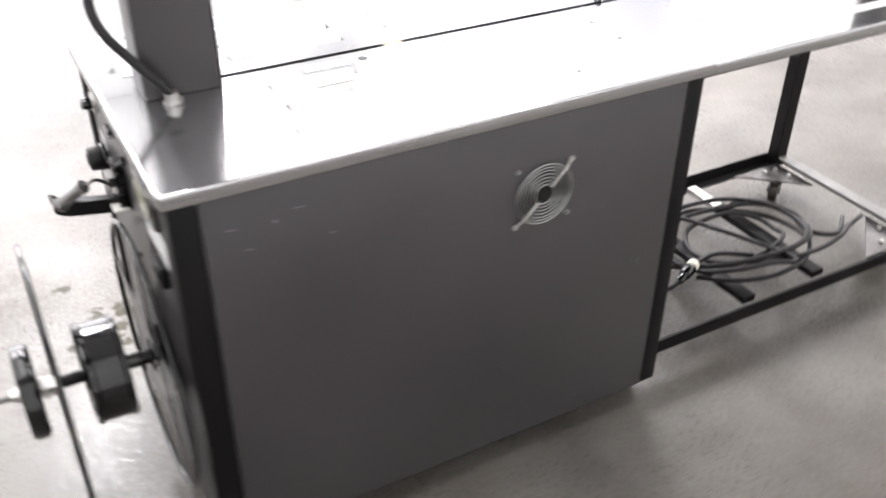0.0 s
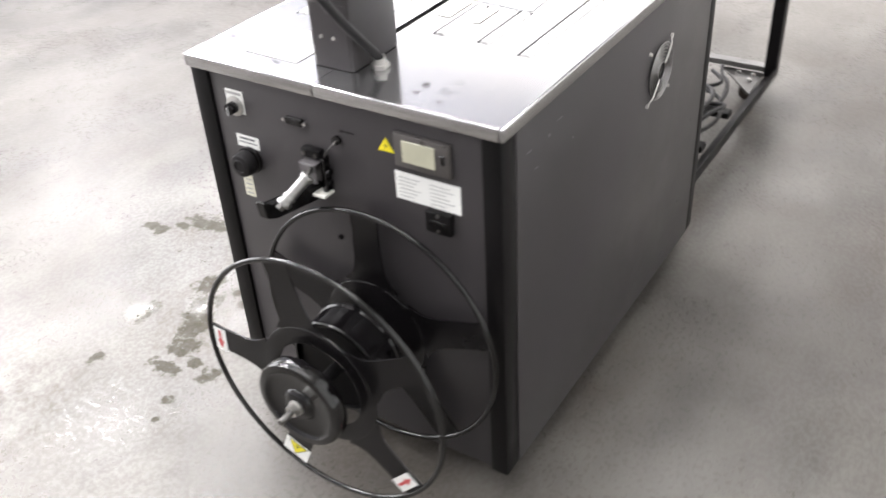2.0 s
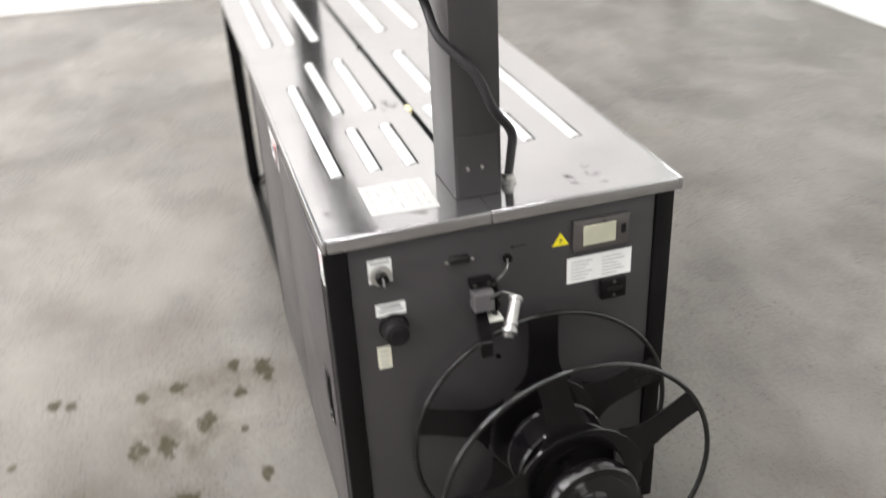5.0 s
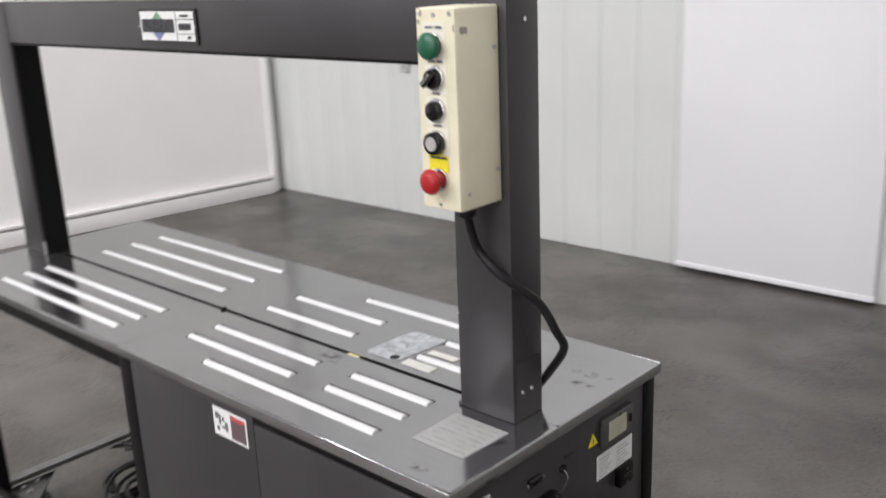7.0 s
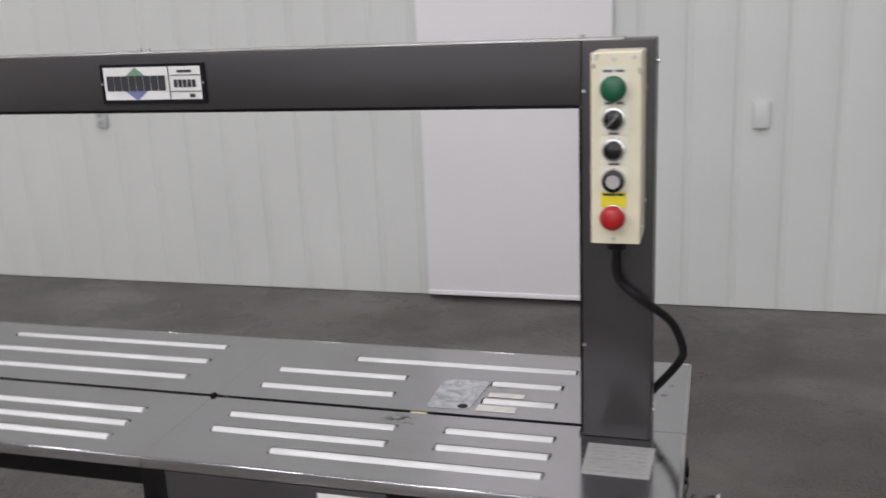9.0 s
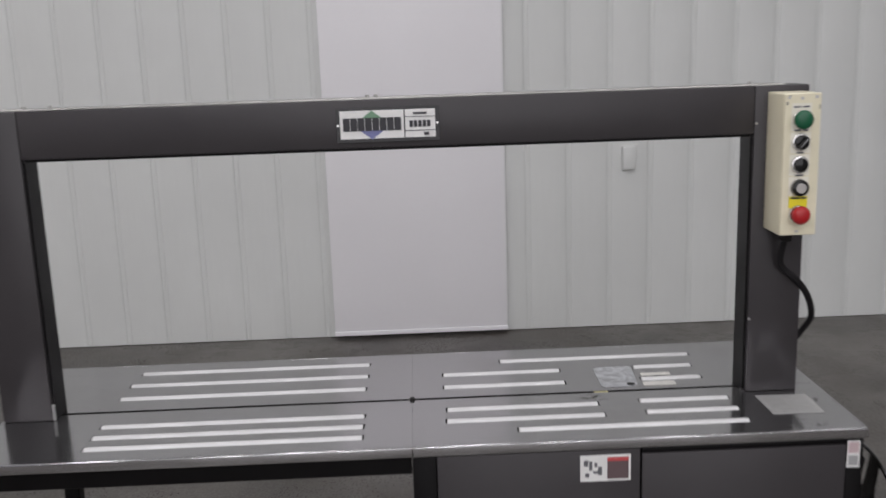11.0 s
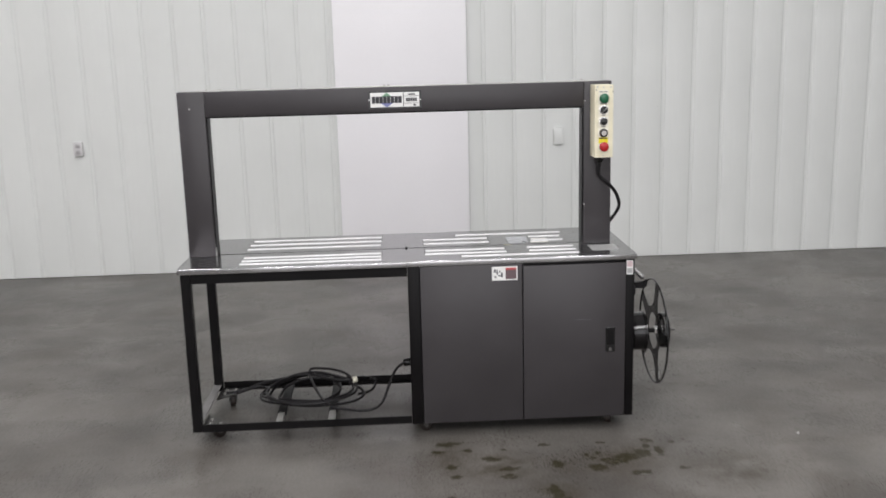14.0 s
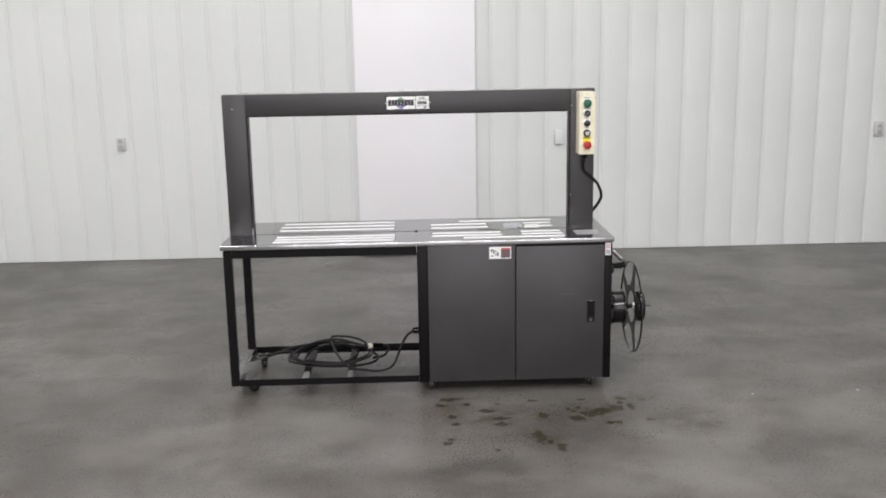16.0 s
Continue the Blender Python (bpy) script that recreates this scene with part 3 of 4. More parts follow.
for x in (0.372, 0.612):
    cross = part("cross_bar", box(B(), (x, 0.165, FB + 0.0045), (x + 0.040, 0.542, FB + 0.023), 0.001, 1), BLACK, machine, "black flat steel cross bar")
    part("pale_end", box(B(), (x + 0.004, 0.046, FB + 0.0045), (x + 0.034, 0.1645, FB + 0.022), 0.001, 1), ZINC, cross, "pale steel end")
for y0, s in ((0.046, 1), (0.547, -1)):
    bm = B()
    prism(bm, [(0.042, y0, FB + 0.005), (0.215, y0, FB + 0.005), (0.042, y0 + s * 0.15, FB + 0.005)], (0, 0, 0.005))
    g = part("gusset", bm, DULL, machine, "triangular corner plate, bare steel")
    for bx, by in ((0.075, 0.03), (0.12, 0.03), (0.07, 0.08)):
        part("bolt", cyl(B(), (bx, y0 + s * by, FB + 0.010), (bx, y0 + s * by, FB + 0.018), 0.007, None, 6), ZINC, g, "zinc hexagon bolt")


def castor(x, y, r, turn=0.0):
    """Swivel fork, wheel and axle under the frame."""
    bm = B()
    c, s = math.cos(turn), math.sin(turn)
    box(bm, (x - 0.024, y - 0.024, FB - 0.005), (x + 0.024, y + 0.024, FB - 0.0005), 0.001, 1)
    cyl(bm, (x, y, FB - 0.014), (x, y, FB - 0.005), 0.017)
    for k in (-1, 1):
        px, py = x - s * 0.016 * k, y + c * 0.016 * k
        prism(bm, [(px - c * 0.016, py - s * 0.016, FB - 0.012), (px + c * 0.016, py + s * 0.016, FB - 0.013), (px + c * 0.022, py + s * 0.022, r - 0.006), (px + c * 0.008, py + s * 0.008, r - 0.008)], (-s * 0.002 * k, c * 0.002 * k, 0))
    fork = part("castor", bm, DULL if x < 1.5 else ZINC, machine, "small dull steel swivel castor")
    wx, wy = x + c * 0.014, y + s * 0.014
    part("wheel", cyl(B(), (wx + s * 0.0125, wy - c * 0.0125, r), (wx - s * 0.0125, wy + c * 0.0125, r), r, None, 28, 0.003), DIRTY, fork, "dirty brown-grey castor tyre")
    part("axle", cyl(B(), (wx + s * 0.020, wy - c * 0.020, r), (wx - s * 0.020, wy + c * 0.020, r), 0.005, None, 12), DULL, fork)


castor(0.095, 0.105, 0.030, 0.6)
castor(0.105, 0.498, 0.030, 1.9)
castor(1.055, 0.085, 0.027, 0.2)
castor(1.055, 0.565, 0.027, 2.6)
castor(1.925, 0.075, 0.027, 1.2)
castor(1.925, 0.560, 0.027, -0.4)

# ---- cabinet
CB, CT = 0.066, T - LIP - 0.001
CX0, CX1, CY0, CY1 = 1.005, 2.023, -0.004, 0.646
for lo, hi in (((CX0, CY0, CB), (1.058, CY0 + 0.045, CT)), ((1.984, CY0, CB), (CX1, CY0 + 0.040, CT)), ((1.020, CY1 - 0.040, CB), (1.058, CY1 - 0.001, CT)), ((1.977, CY1 - 0.036, CB), (CX1, CY1 - 0.001, CT))):
    part("corner_post", box(B(), lo, hi, 0.0025, 2), BLACK, machine, "black square corner post")
part("front_panel", box(B(), (1.0595, CY0 - 0.001, CB + 0.002), (1.5155, CY0 + 0.016, CT), 0.002), PAINT, machine, "dark grey painted front panel")
door = part("cabinet_door", box(B(), (1.5195, CY0 - 0.003, CB + 0.002), (1.9825, CY0 + 0.014, CT - 0.012), 0.0025), PAINT, machine, "dark grey painted cabinet door, closed")
part("door_header", box(B(), (1.5195, CY0 + 0.001, CT - 0.011), (1.9825, CY0 + 0.014, CT), 0.001), BLACK, machine)
back = part("back_panel", box(B(), (1.0595, CY1 - 0.014, CB - 0.001), (1.976, CY1, CT), 0.002), PAINT, machine, "large dark grey painted back panel")
part("end_panel", box(B(), (2.003, CY0 + 0.0415, CB + 0.003), (2.018, CY1 - 0.0375, CT), 0.002), PAINT, machine, "dark grey painted end panel with controls")
part("inner_side", box(B(), (1.010, CY0 + 0.0465, CB + 0.004), (1.018, CY1 - 0.0415, CT), 0.001), PAINT, machine)
part("cabinet_base", box(B(), (1.020, 0.022, CB - 0.002), (1.998, CY1 - 0.016, CB + 0.0015)), BLACK, machine)
# Added dark sheet behind the right-hand slots, in place of their shade.
part("cabinet_slot_backing", box(B(), (1.020, 0.020, T - 0.040), (1.998, CY1 - 0.016, T - 0.034)), SLOT_DARK, machine)
# nicks in the paint of the back panel
for x, z, w, h in ((1.925, 0.742, 0.016, 0.0018), (1.905, 0.700, 0.010, 0.0022), (1.862, 0.736, 0.004, 0.006), (1.815, 0.752, 0.018, 0.0016), (1.770, 0.690, 0.005, 0.003), (1.150, 0.215, 0.012, 0.002), (1.236, 0.112, 0.020, 0.002), (1.120, 0.420, 0.003, 0.010)):
    part("nick", box(B(), (x, CY1 + 0.0001, z), (x + w, CY1 + 0.0004, z + h)), SOFTINK, back, "pale chip in the paint")
# recessed door pull
bm = B()
box(bm, (1.893, CY0 - 0.0055, 0.378), (1.936, CY0 - 0.0032, 0.495), 0.001, 1)
pull = part("handle", bm, GLOSS, door, "black recessed flush door handle")
part("lock", cyl(B(), (1.9145, CY0 - 0.0095, 0.392), (1.9145, CY0 - 0.0058, 0.392), 0.0075), DULL, pull, "round metal lock")
part("paddle", box(B(), (1.900, CY0 - 0.0078, 0.412), (1.929, CY0 - 0.0057, 0.486), 0.001, 1), BLACK, pull)
part("scratch", box(B(), (1.755, CY0 - 0.0036, 0.5345), (1.825, CY0 - 0.0031, 0.5358)), SOFTINK, door, "thin pale scratch")


def flat(name, axis, at, a0, a1, z0, z1, mat, parent, label="", d=0.0006):
    """Thin printed rectangle on a face across y (front, towards -y), y+ (back) or x (towards +x)."""
    if axis == "y":
        return part(name, box(B(), (a0, at - d, z0), (a1, at, z1)), mat, parent, label)
    return part(name, box(B(), (at, a0, z0), (at + d, a1, z1)), mat, parent, label)


# pictogram sticker on the front panel
fy = CY0 - 0.0012
lab = flat("warning_label", "y", fy, 1.380, 1.494, 0.731, 0.794, WHITE, machine, "white warning label with dark pictogram and red field")
flat("red_field", "y", fy - 0.0007, 1.441, 1.489, 0.736, 0.788, PINK, lab, "faded dark red field")
flat("red_band", "y", fy - 0.0014, 1.441, 1.489, 0.779, 0.788, REDPRINT, lab)
for x, z, w, h in ((1.388, 0.768, 0.010, 0.014), (1.400, 0.758, 0.007, 0.022), (1.409, 0.750, 0.012, 0.006), (1.420, 0.746, 0.009, 0.020), (1.391, 0.742, 0.009, 0.009), (1.412, 0.766, 0.006, 0.010)):
    flat("pictogram", "y", fy - 0.0007, x, x + w, z, z + h, SOFTINK, lab)
# small sticker on the corner post
lab = flat("corner_label", "y", CY0 - 0.0002, 1.9855, 2.0145, 0.737, 0.801, WHITE, machine, "small white pictogram label")
flat("red_band", "y", CY0 - 0.0009, 1.988, 2.012, 0.772, 0.798, PALEPINK, lab)
flat("pictogram", "y", CY0 - 0.0009, 1.989, 2.011, 0.742, 0.766, FAINT, lab)

# ---- fan on the back panel
FX, FZ = 1.369, 0.652
# Black disc on the panel paints the shaded depth of the fan opening.
bm = B()
cyl(bm, (FX, CY1 + 0.0003, FZ), (FX, CY1 + 0.0008, FZ), 0.056, None, 40)
fan = part("fan_opening_disc", bm, FANDARK, machine, "flat black disc in place of the dark fan opening")
for r, thick in ((0.0195, 0.0013), (0.0265, 0.0010), (0.0335, 0.0010), (0.0405, 0.0010), (0.0475, 0.0010), (0.0535, 0.0010), (0.0595, 0.0013)):
    part("guard_ring", ring(B(), (FX, CY1 + 0.007, FZ), "y", r, thick, 44, 6), BEZELSTEEL, fan)
for a in (135, 315):
    c, s = math.cos(radians(a)), math.sin(radians(a))
    bar = smooth_path([(FX + 0.019 * c, CY1 + 0.0088, FZ + 0.019 * s), (FX + 0.060 * c, CY1 + 0.0088, FZ + 0.060 * s), (FX + 0.071 * c, CY1 + 0.005, FZ + 0.071 * s), (FX + 0.079 * c, CY1 + 0.005, FZ + 0.079 * s)], 4)
    bm = tube(B(), [p + Vector((s * 0.0022, 0, -c * 0.0022)) for p in bar], 0.0011, 8)
    tube(bm, [p - Vector((s * 0.0022, 0, -c * 0.0022)) for p in bar], 0.0011, 8)
    ring(bm, (FX + 0.080 * c, CY1 + 0.005, FZ + 0.080 * s), "y", 0.0035, 0.0012, 16, 6)
    part("guard_bar", bm, ZINC, fan, "bright double wire bar of the fan guard")
for a in (45, 135, 225, 315):
    c, s = 0.080 * math.cos(radians(a)), 0.080 * math.sin(radians(a))
    part("screw", cyl(B(), (FX + c, CY1 + 0.0005, FZ + s), (FX + c, CY1 + 0.006, FZ + s), 0.0045, 0.003, 12), ZINC, fan)
bm = B()
cyl(bm, (FX, CY1 + 0.001, FZ), (FX, CY1 + 0.004, FZ), 0.017, None, 24)
part("fan_hub", bm, GLOSS, fan)

# ---- controls on the end panel
EX = 2.0182
lab = flat("switch_label", "x", EX, 0.070, 0.112, 0.726, 0.772, WHITE, machine, "white label behind a rotary switch")
flat("print", "x", EX + 0.0007, 0.074, 0.108, 0.763, 0.768, FAINT, lab)
sw = part("rotary_switch", cyl(B(), (EX + 0.001, 0.091, 0.741), (EX + 0.006, 0.091, 0.741), 0.0195, None, 28, 0.002), ZINC, machine, "black rotary switch with bright collar")
part("switch_cap", cyl(B(), (EX + 0.006, 0.091, 0.741), (EX + 0.022, 0.091, 0.741), 0.0115, 0.0105, 24, 0.001), GLOSS, sw)
bm = box(B(), (EX + 0.022, 0.0900, 0.731), (EX + 0.025, 0.0922, 0.746))
part("pointer", bm, FAINT, sw)
conn = part("socket", box(B(), (EX, 0.213, 0.736), (EX + 0.009, 0.250, 0.751), 0.002, 1), GLOSS, machine, "black serial socket with bright studs")
for y in (0.208, 0.255):
    part("stud", cyl(B(), (EX, y, 0.7435), (EX + 0.008, y, 0.7435), 0.0035, None, 6), CHROME, conn)
lab = flat("knob_label", "x", EX, 0.077, 0.131, 0.657, 0.682, WHITE, machine, "white label above a black knob")
flat("print", "x", EX + 0.0007, 0.085, 0.122, 0.6735, 0.6775, SOFTINK, lab)
flat("print", "x", EX + 0.0007, 0.081, 0.126, 0.6665, 0.6685, SOFTINK, lab)
kn = part("knob", cyl(B(), (EX + 0.0005, 0.106, 0.634), (EX + 0.010, 0.106, 0.634), 0.027, None, 36, 0.002), GLOSS, machine, "large round black knob")
part("knob_grip", cyl(B(), (EX + 0.010, 0.106, 0.634), (EX + 0.034, 0.106, 0.634), 0.0245, 0.0225, 20, 0.003), RUBBER, kn)
ring(bm := B(), (EX + 0.0342, 0.106, 0.634), "x", 0.0125, 0.0018, 32, 8)
part("knob_ring", bm, RUBBER, kn)
lab = flat("scale_label", "x", EX, 0.073, 0.098, 0.547, 0.594, BEIGE, machine, "small aged cream scale label")
for i in range(4):
    flat("print", "x", EX + 0.0007, 0.078, 0.093, 0.553 + 0.010 * i, 0.5555 + 0.010 * i, FAINT, lab)
bm = B()
prism(bm, [(EX, 0.407, 0.730), (EX, 0.440, 0.730), (EX, 0.4235, 0.756)], (0.0006, 0, 0))
tri = part("hazard_label", bm, YELLOW, machine, "yellow triangular electrical hazard label")
bm = B()
prism(bm, [(EX + 0.0008, 0.4250, 0.746), (EX + 0.0008, 0.4200, 0.740), (EX + 0.0008, 0.4235, 0.7405), (EX + 0.0008, 0.4210, 0.734), (EX + 0.0008, 0.4270, 0.7420), (EX + 0.0008, 0.4238, 0.7417)], (0.0005, 0, 0))
part("bolt_sign", bm, INK, tri)
ct = part("counter", box(B(), (EX, 0.446, 0.714), (EX + 0.010, 0.554, 0.776), 0.003), BEZEL, machine, "counter with pale window in a dark bezel")
part("window", box(B(), (EX + 0.0102, 0.463, 0.726), (EX + 0.0120, 0.527, 0.766), 0.0008, 1), SCREEN, ct, "pale cream counter window")
part("button", box(B(), (EX + 0.0102, 0.537, 0.739), (EX + 0.0130, 0.546, 0.757), 0.001, 1), GLOSS, ct)
lab = flat("notice", "x", EX, 0.437, 0.566, 0.645, 0.699, WHITE, machine, "white printed notice in two columns")
for i in range(6):
    for y0, y1 in ((0.445, 0.445 + 0.028 + 0.014 * ((i * 7) % 3) / 2), (0.507, 0.507 + 0.030 + 0.016 * ((i * 5) % 3) / 2)):
        flat("print_line", "x", EX + 0.0007, y0, y1, 0.652 + 0.0072 * i, 0.6534 + 0.0072 * i, FAINT, lab)
term = part("terminal_block", box(B(), (EX, 0.502, 0.604), (EX + 0.014, 0.552, 0.6445), 0.002), BLACK, machine, "black terminal block with bright screws")
for z in (0.611, 0.640):
    part("screw", cyl(B(), (EX + 0.014, 0.527, z), (EX + 0.016, 0.527, z), 0.0034, None, 10), DULL, term)
part("rib", box(B(), (EX + 0.0142, 0.511, 0.621), (EX + 0.017, 0.543, 0.631), 0.001, 1), GLOSS, term)
# strap guide: block, spring post and arm
guide = part("strap_guide", box(B(), (EX, 0.246, 0.684), (EX + 0.016, 0.288, 0.702), 0.003), BLACK, machine, "black strap guide with a spring latch")
for y in (0.254, 0.280):
    part("screw", cyl(B(), (EX + 0.016, y, 0.693), (EX + 0.019, y, 0.693), 0.004, None, 10), DULL, guide)
bm = box(B(), (EX, 0.249, 0.643), (EX + 0.030, 0.252, 0.681), 0.001, 1)
box(bm, (EX, 0.252, 0.678), (EX + 0.030, 0.286, 0.681), 0.001, 1)
box(bm, (EX + 0.027, 0.252, 0.643), (EX + 0.030, 0.286, 0.678), 0.001, 1)
part("guide_block", bm, BRACKET, guide, "grey bent sheet-metal bracket")
bm = box(B(), (EX, 0.287, 0.616), (EX + 0.018, 0.297, 0.690), 0.002, 1)
cyl(bm, (EX + 0.009, 0.297, 0.662), (EX + 0.009, 0.303, 0.662), 0.007, None, 12)
cyl(bm, (EX + 0.009, 0.297, 0.640), (EX + 0.009, 0.302, 0.640), 0.005, None, 12)
part("spring", bm, GLOSS, guide)
part("tab", box(B(), (EX + 0.004, 0.274, 0.6175), (EX + 0.032, 0.302, 0.6235), 0.001, 1), PALE, guide, "bright metal tab")
top, foot = Vector((EX + 0.075, 0.309, 0.689)), Vector((EX + 0.113, 0.283, 0.651))
way = (foot - top).normalized()
bm = cyl(B(), top, foot, 0.0102, None, 22)
cyl(bm, top - way * 0.003, top + way * 0.005, 0.0128, None, 22, 0.001)
cyl(bm, foot - way * 0.016, foot - way * 0.010, 0.0124, None, 22, 0.001)
cyl(bm, foot - way * 0.004, foot + way * 0.004, 0.0135, None, 22, 0.001)
latch = part("latch", bm, BEZELSTEEL, guide, "bright turned steel spring post")
part("nut", cyl(B(), foot + way * 0.004, foot + way * 0.013, 0.0085, None, 6), DULL, latch)
part("link", tube(B(), smooth_path([(EX + 0.029, 0.280, 0.668), (EX + 0.050, 0.296, 0.690), top - way * 0.003], 5), 0.0032, 8), DULL, guide, "thin bent wire link")
bm = prism(B(), [(EX, 0.259, 0.602), (EX, 0.259, 0.632), (EX + 0.060, 0.246, 0.634), (EX + 0.112, 0.232, 0.636), (EX + 0.123, 0.229, 0.648), (EX + 0.128, 0.228, 0.646), (EX + 0.124, 0.229, 0.614), (EX + 0.104, 0.234, 0.606)], (0, 0.020, 0))
bmesh.ops.bevel(bm, geom=list(bm.edges), offset=0.0015, segments=2, affect="EDGES")
part("arm", bm, SATIN, guide, "black projecting guide arm with a turned-up end")
hole = part("bushing", cyl(B(), (EX, 0.321, 0.727), (EX + 0.006, 0.321, 0.727), 0.0085, None, 18), GLOSS, machine, "black cable bushing with a thin grey wire")
bm = B()
tube(bm, smooth_path([(EX + 0.004, 0.321, 0.727), (EX + 0.018, 0.314, 0.716), (EX + 0.016, 0.300, 0.698), (EX + 0.006, 0.290, 0.686)], 6), 0.0016, 8)
part("wire", bm, DULL, hole, "thin grey wire")
bm = B()
prism(bm, [(EX, 0.327, 0.7455), (EX, 0.333, 0.749), (EX, 0.3325, 0.7462), (EX, 0.358, 0.7466), (EX, 0.358, 0.7452), (EX, 0.3325, 0.7448), (EX, 0.333, 0.742)], (0.0005, 0, 0))
part("arrow_mark", bm, BLACK, machine, "faint dark drawn arrow")
part("screw", cyl(B(), (EX, 0.300, 0.520), (EX + 0.004, 0.300, 0.520), 0.005, None, 10), GLOSS, machine)

# ---- strap reel on its spindle
RY, RZ = 0.380, 0.350
reel = part("reel_spindle", cyl(cyl(B(), (EX, RY, RZ), (EX + 0.012, RY, RZ), 0.055, None, 32, 0.002), (EX + 0.012, RY, RZ), (2.2495, RY, RZ), 0.0120, None, 20), BLACK, machine, "black spindle carrying the empty strap reel")


strap_reel = new("strap_reel")
strap_reel.location = (2.13, RY, RZ)
tagged(strap_reel, "empty black strap reel with two spoked flanges and clamping knob", "reel")


def turned(bm, profile, seg=56):
    """A profile of (x, radius) turned about the spindle's axis."""
    rows = [[bm.verts.new((x, RY + r * math.cos(a), RZ + r * math.sin(a))) for a in [2 * math.pi * k / seg for k in range(seg)]] for x, r in profile]
    for p, q in zip(rows, rows[1:]):
        for k in range(seg):
            bm.faces.new((p[k], p[(k + 1) % seg], q[(k + 1) % seg], q[k]))
    return bm


def flange(name, x, radius, spokes, hole, disc, width):
    """Annular centre plate carrying a wire rim and flat spokes that widen towards the plate."""
    fl = part(name, turned(B(), [(x - 0.002, hole), (x - 0.002, disc), (x + 0.002, disc), (x + 0.003, disc - 0.004), (x + 0.003, hole + 0.004), (x + 0.002, hole), (x - 0.002, hole)]), SATIN, strap_reel, "black annular flange plate")
    part("rim", ring(B(), (x, RY, RZ), "x", radius, 0.0050, 72, 12), RIMBLACK, fl, "glossy black wire rim")
    # Added ring gives the plain sheet edge its bright highlight line.
    part("edge_glint_ring", ring(B(), (x, RY, RZ), "x", disc, 0.0024, 64, 8), RIMBLACK, fl, "glossy ring added so the plate edge catches light")
    for a in spokes:
        c, s = math.cos(radians(a)), math.sin(radians(a))
        pts = [(disc - 0.006, width * 1.05), (disc + 0.010, width * 0.78), (disc + 0.026, width * 0.62), (disc + 0.05, width * 0.54), (radius * 0.86, width * 0.5), (radius - 0.003, width * 0.52)]
        outline = [(x - 0.0016, RY + r * c - w * s, RZ + r * s + w * c) for r, w in pts] + [(x - 0.0016, RY + r * c + w * s, RZ + r * s - w * c) for r, w in reversed(pts)]
        part("spoke", prism(B(), outline, (0.0032, 0, 0)), SATIN, fl)
    return fl


flange("inner_flange", 2.0465, 0.2585, (18, 90, 162, 234, 306), 0.035, 0.108, 0.056)
outer = flange("outer_flange", 2.219, 0.2575, (31, 103, 176, 247, 318), 0.090, 0.122, 0.052)
part("drum", turned(B(), [(2.100, 0.0127), (2.100, 0.093), (2.103, 0.097), (2.108, 0.097), (2.111, 0.094), (2.158, 0.094), (2.161, 0.097), (2.167, 0.098), (2.171, 0.096), (2.172, 0.093), (2.172, 0.091), (2.160, 0.090), (2.160, 0.0127)]), GLOSS, strap_reel, "glossy black reel drum with raised edges")
# Matte black disc stands in for the unlit hollow of the drum.
part("drum_dark_disc", turned(B(), [(2.1602, 0.0127), (2.1602, 0.0895), (2.1640, 0.0895), (2.1640, 0.0127)]), BLACK, strap_reel, "dull black disc added to keep the drum's hollow end dark")
part("hub_tube", turned(B(), [(2.0505, 0.0127), (2.0505, 0.026), (2.055, 0.026), (2.057, 0.0155), (2.0995, 0.0155), (2.0995, 0.0127)], 32), GLOSS, strap_reel, "glossy black hub tube")
knob = part("clamp_knob", turned(B(), [(2.250, 0.0127), (2.250, 0.082), (2.254, 0.087), (2.258, 0.088), (2.276, 0.088), (2.281, 0.085), (2.282, 0.081), (2.282, 0.073), (2.278, 0.069), (2.276, 0.063), (2.276, 0.033), (2.281, 0.029), (2.284, 0.022), (2.284, 0.0060)]), GLOSS, strap_reel, "large round black clamping knob with raised rim")
part("nut", cyl(B(), (2.2225, RY, RZ), (2.2330, RY, RZ), 0.0205, None, 6), CHROME, strap_reel, "bright hexagon nut")
part("nut", cyl(B(), (2.2355, RY, RZ), (2.2480, RY, RZ), 0.0215, None, 6), CHROME, strap_reel, "bright hexagon nut")
part("washer", cyl(B(), (2.2842, RY, RZ), (2.2870, RY, RZ), 0.015, None, 24), ZINC, knob, "dull zinc washer")
part("nut", cyl(B(), (2.2872, RY, RZ), (2.2985, RY, RZ), 0.0125, None, 6), ZINC, knob, "bright hexagon nut")
part("threaded_rod", cyl(B(), (2.2502, RY, RZ), (2.327, RY, RZ), 0.0062, None, 14, 0.001), DULL, reel, "dull threaded rod")


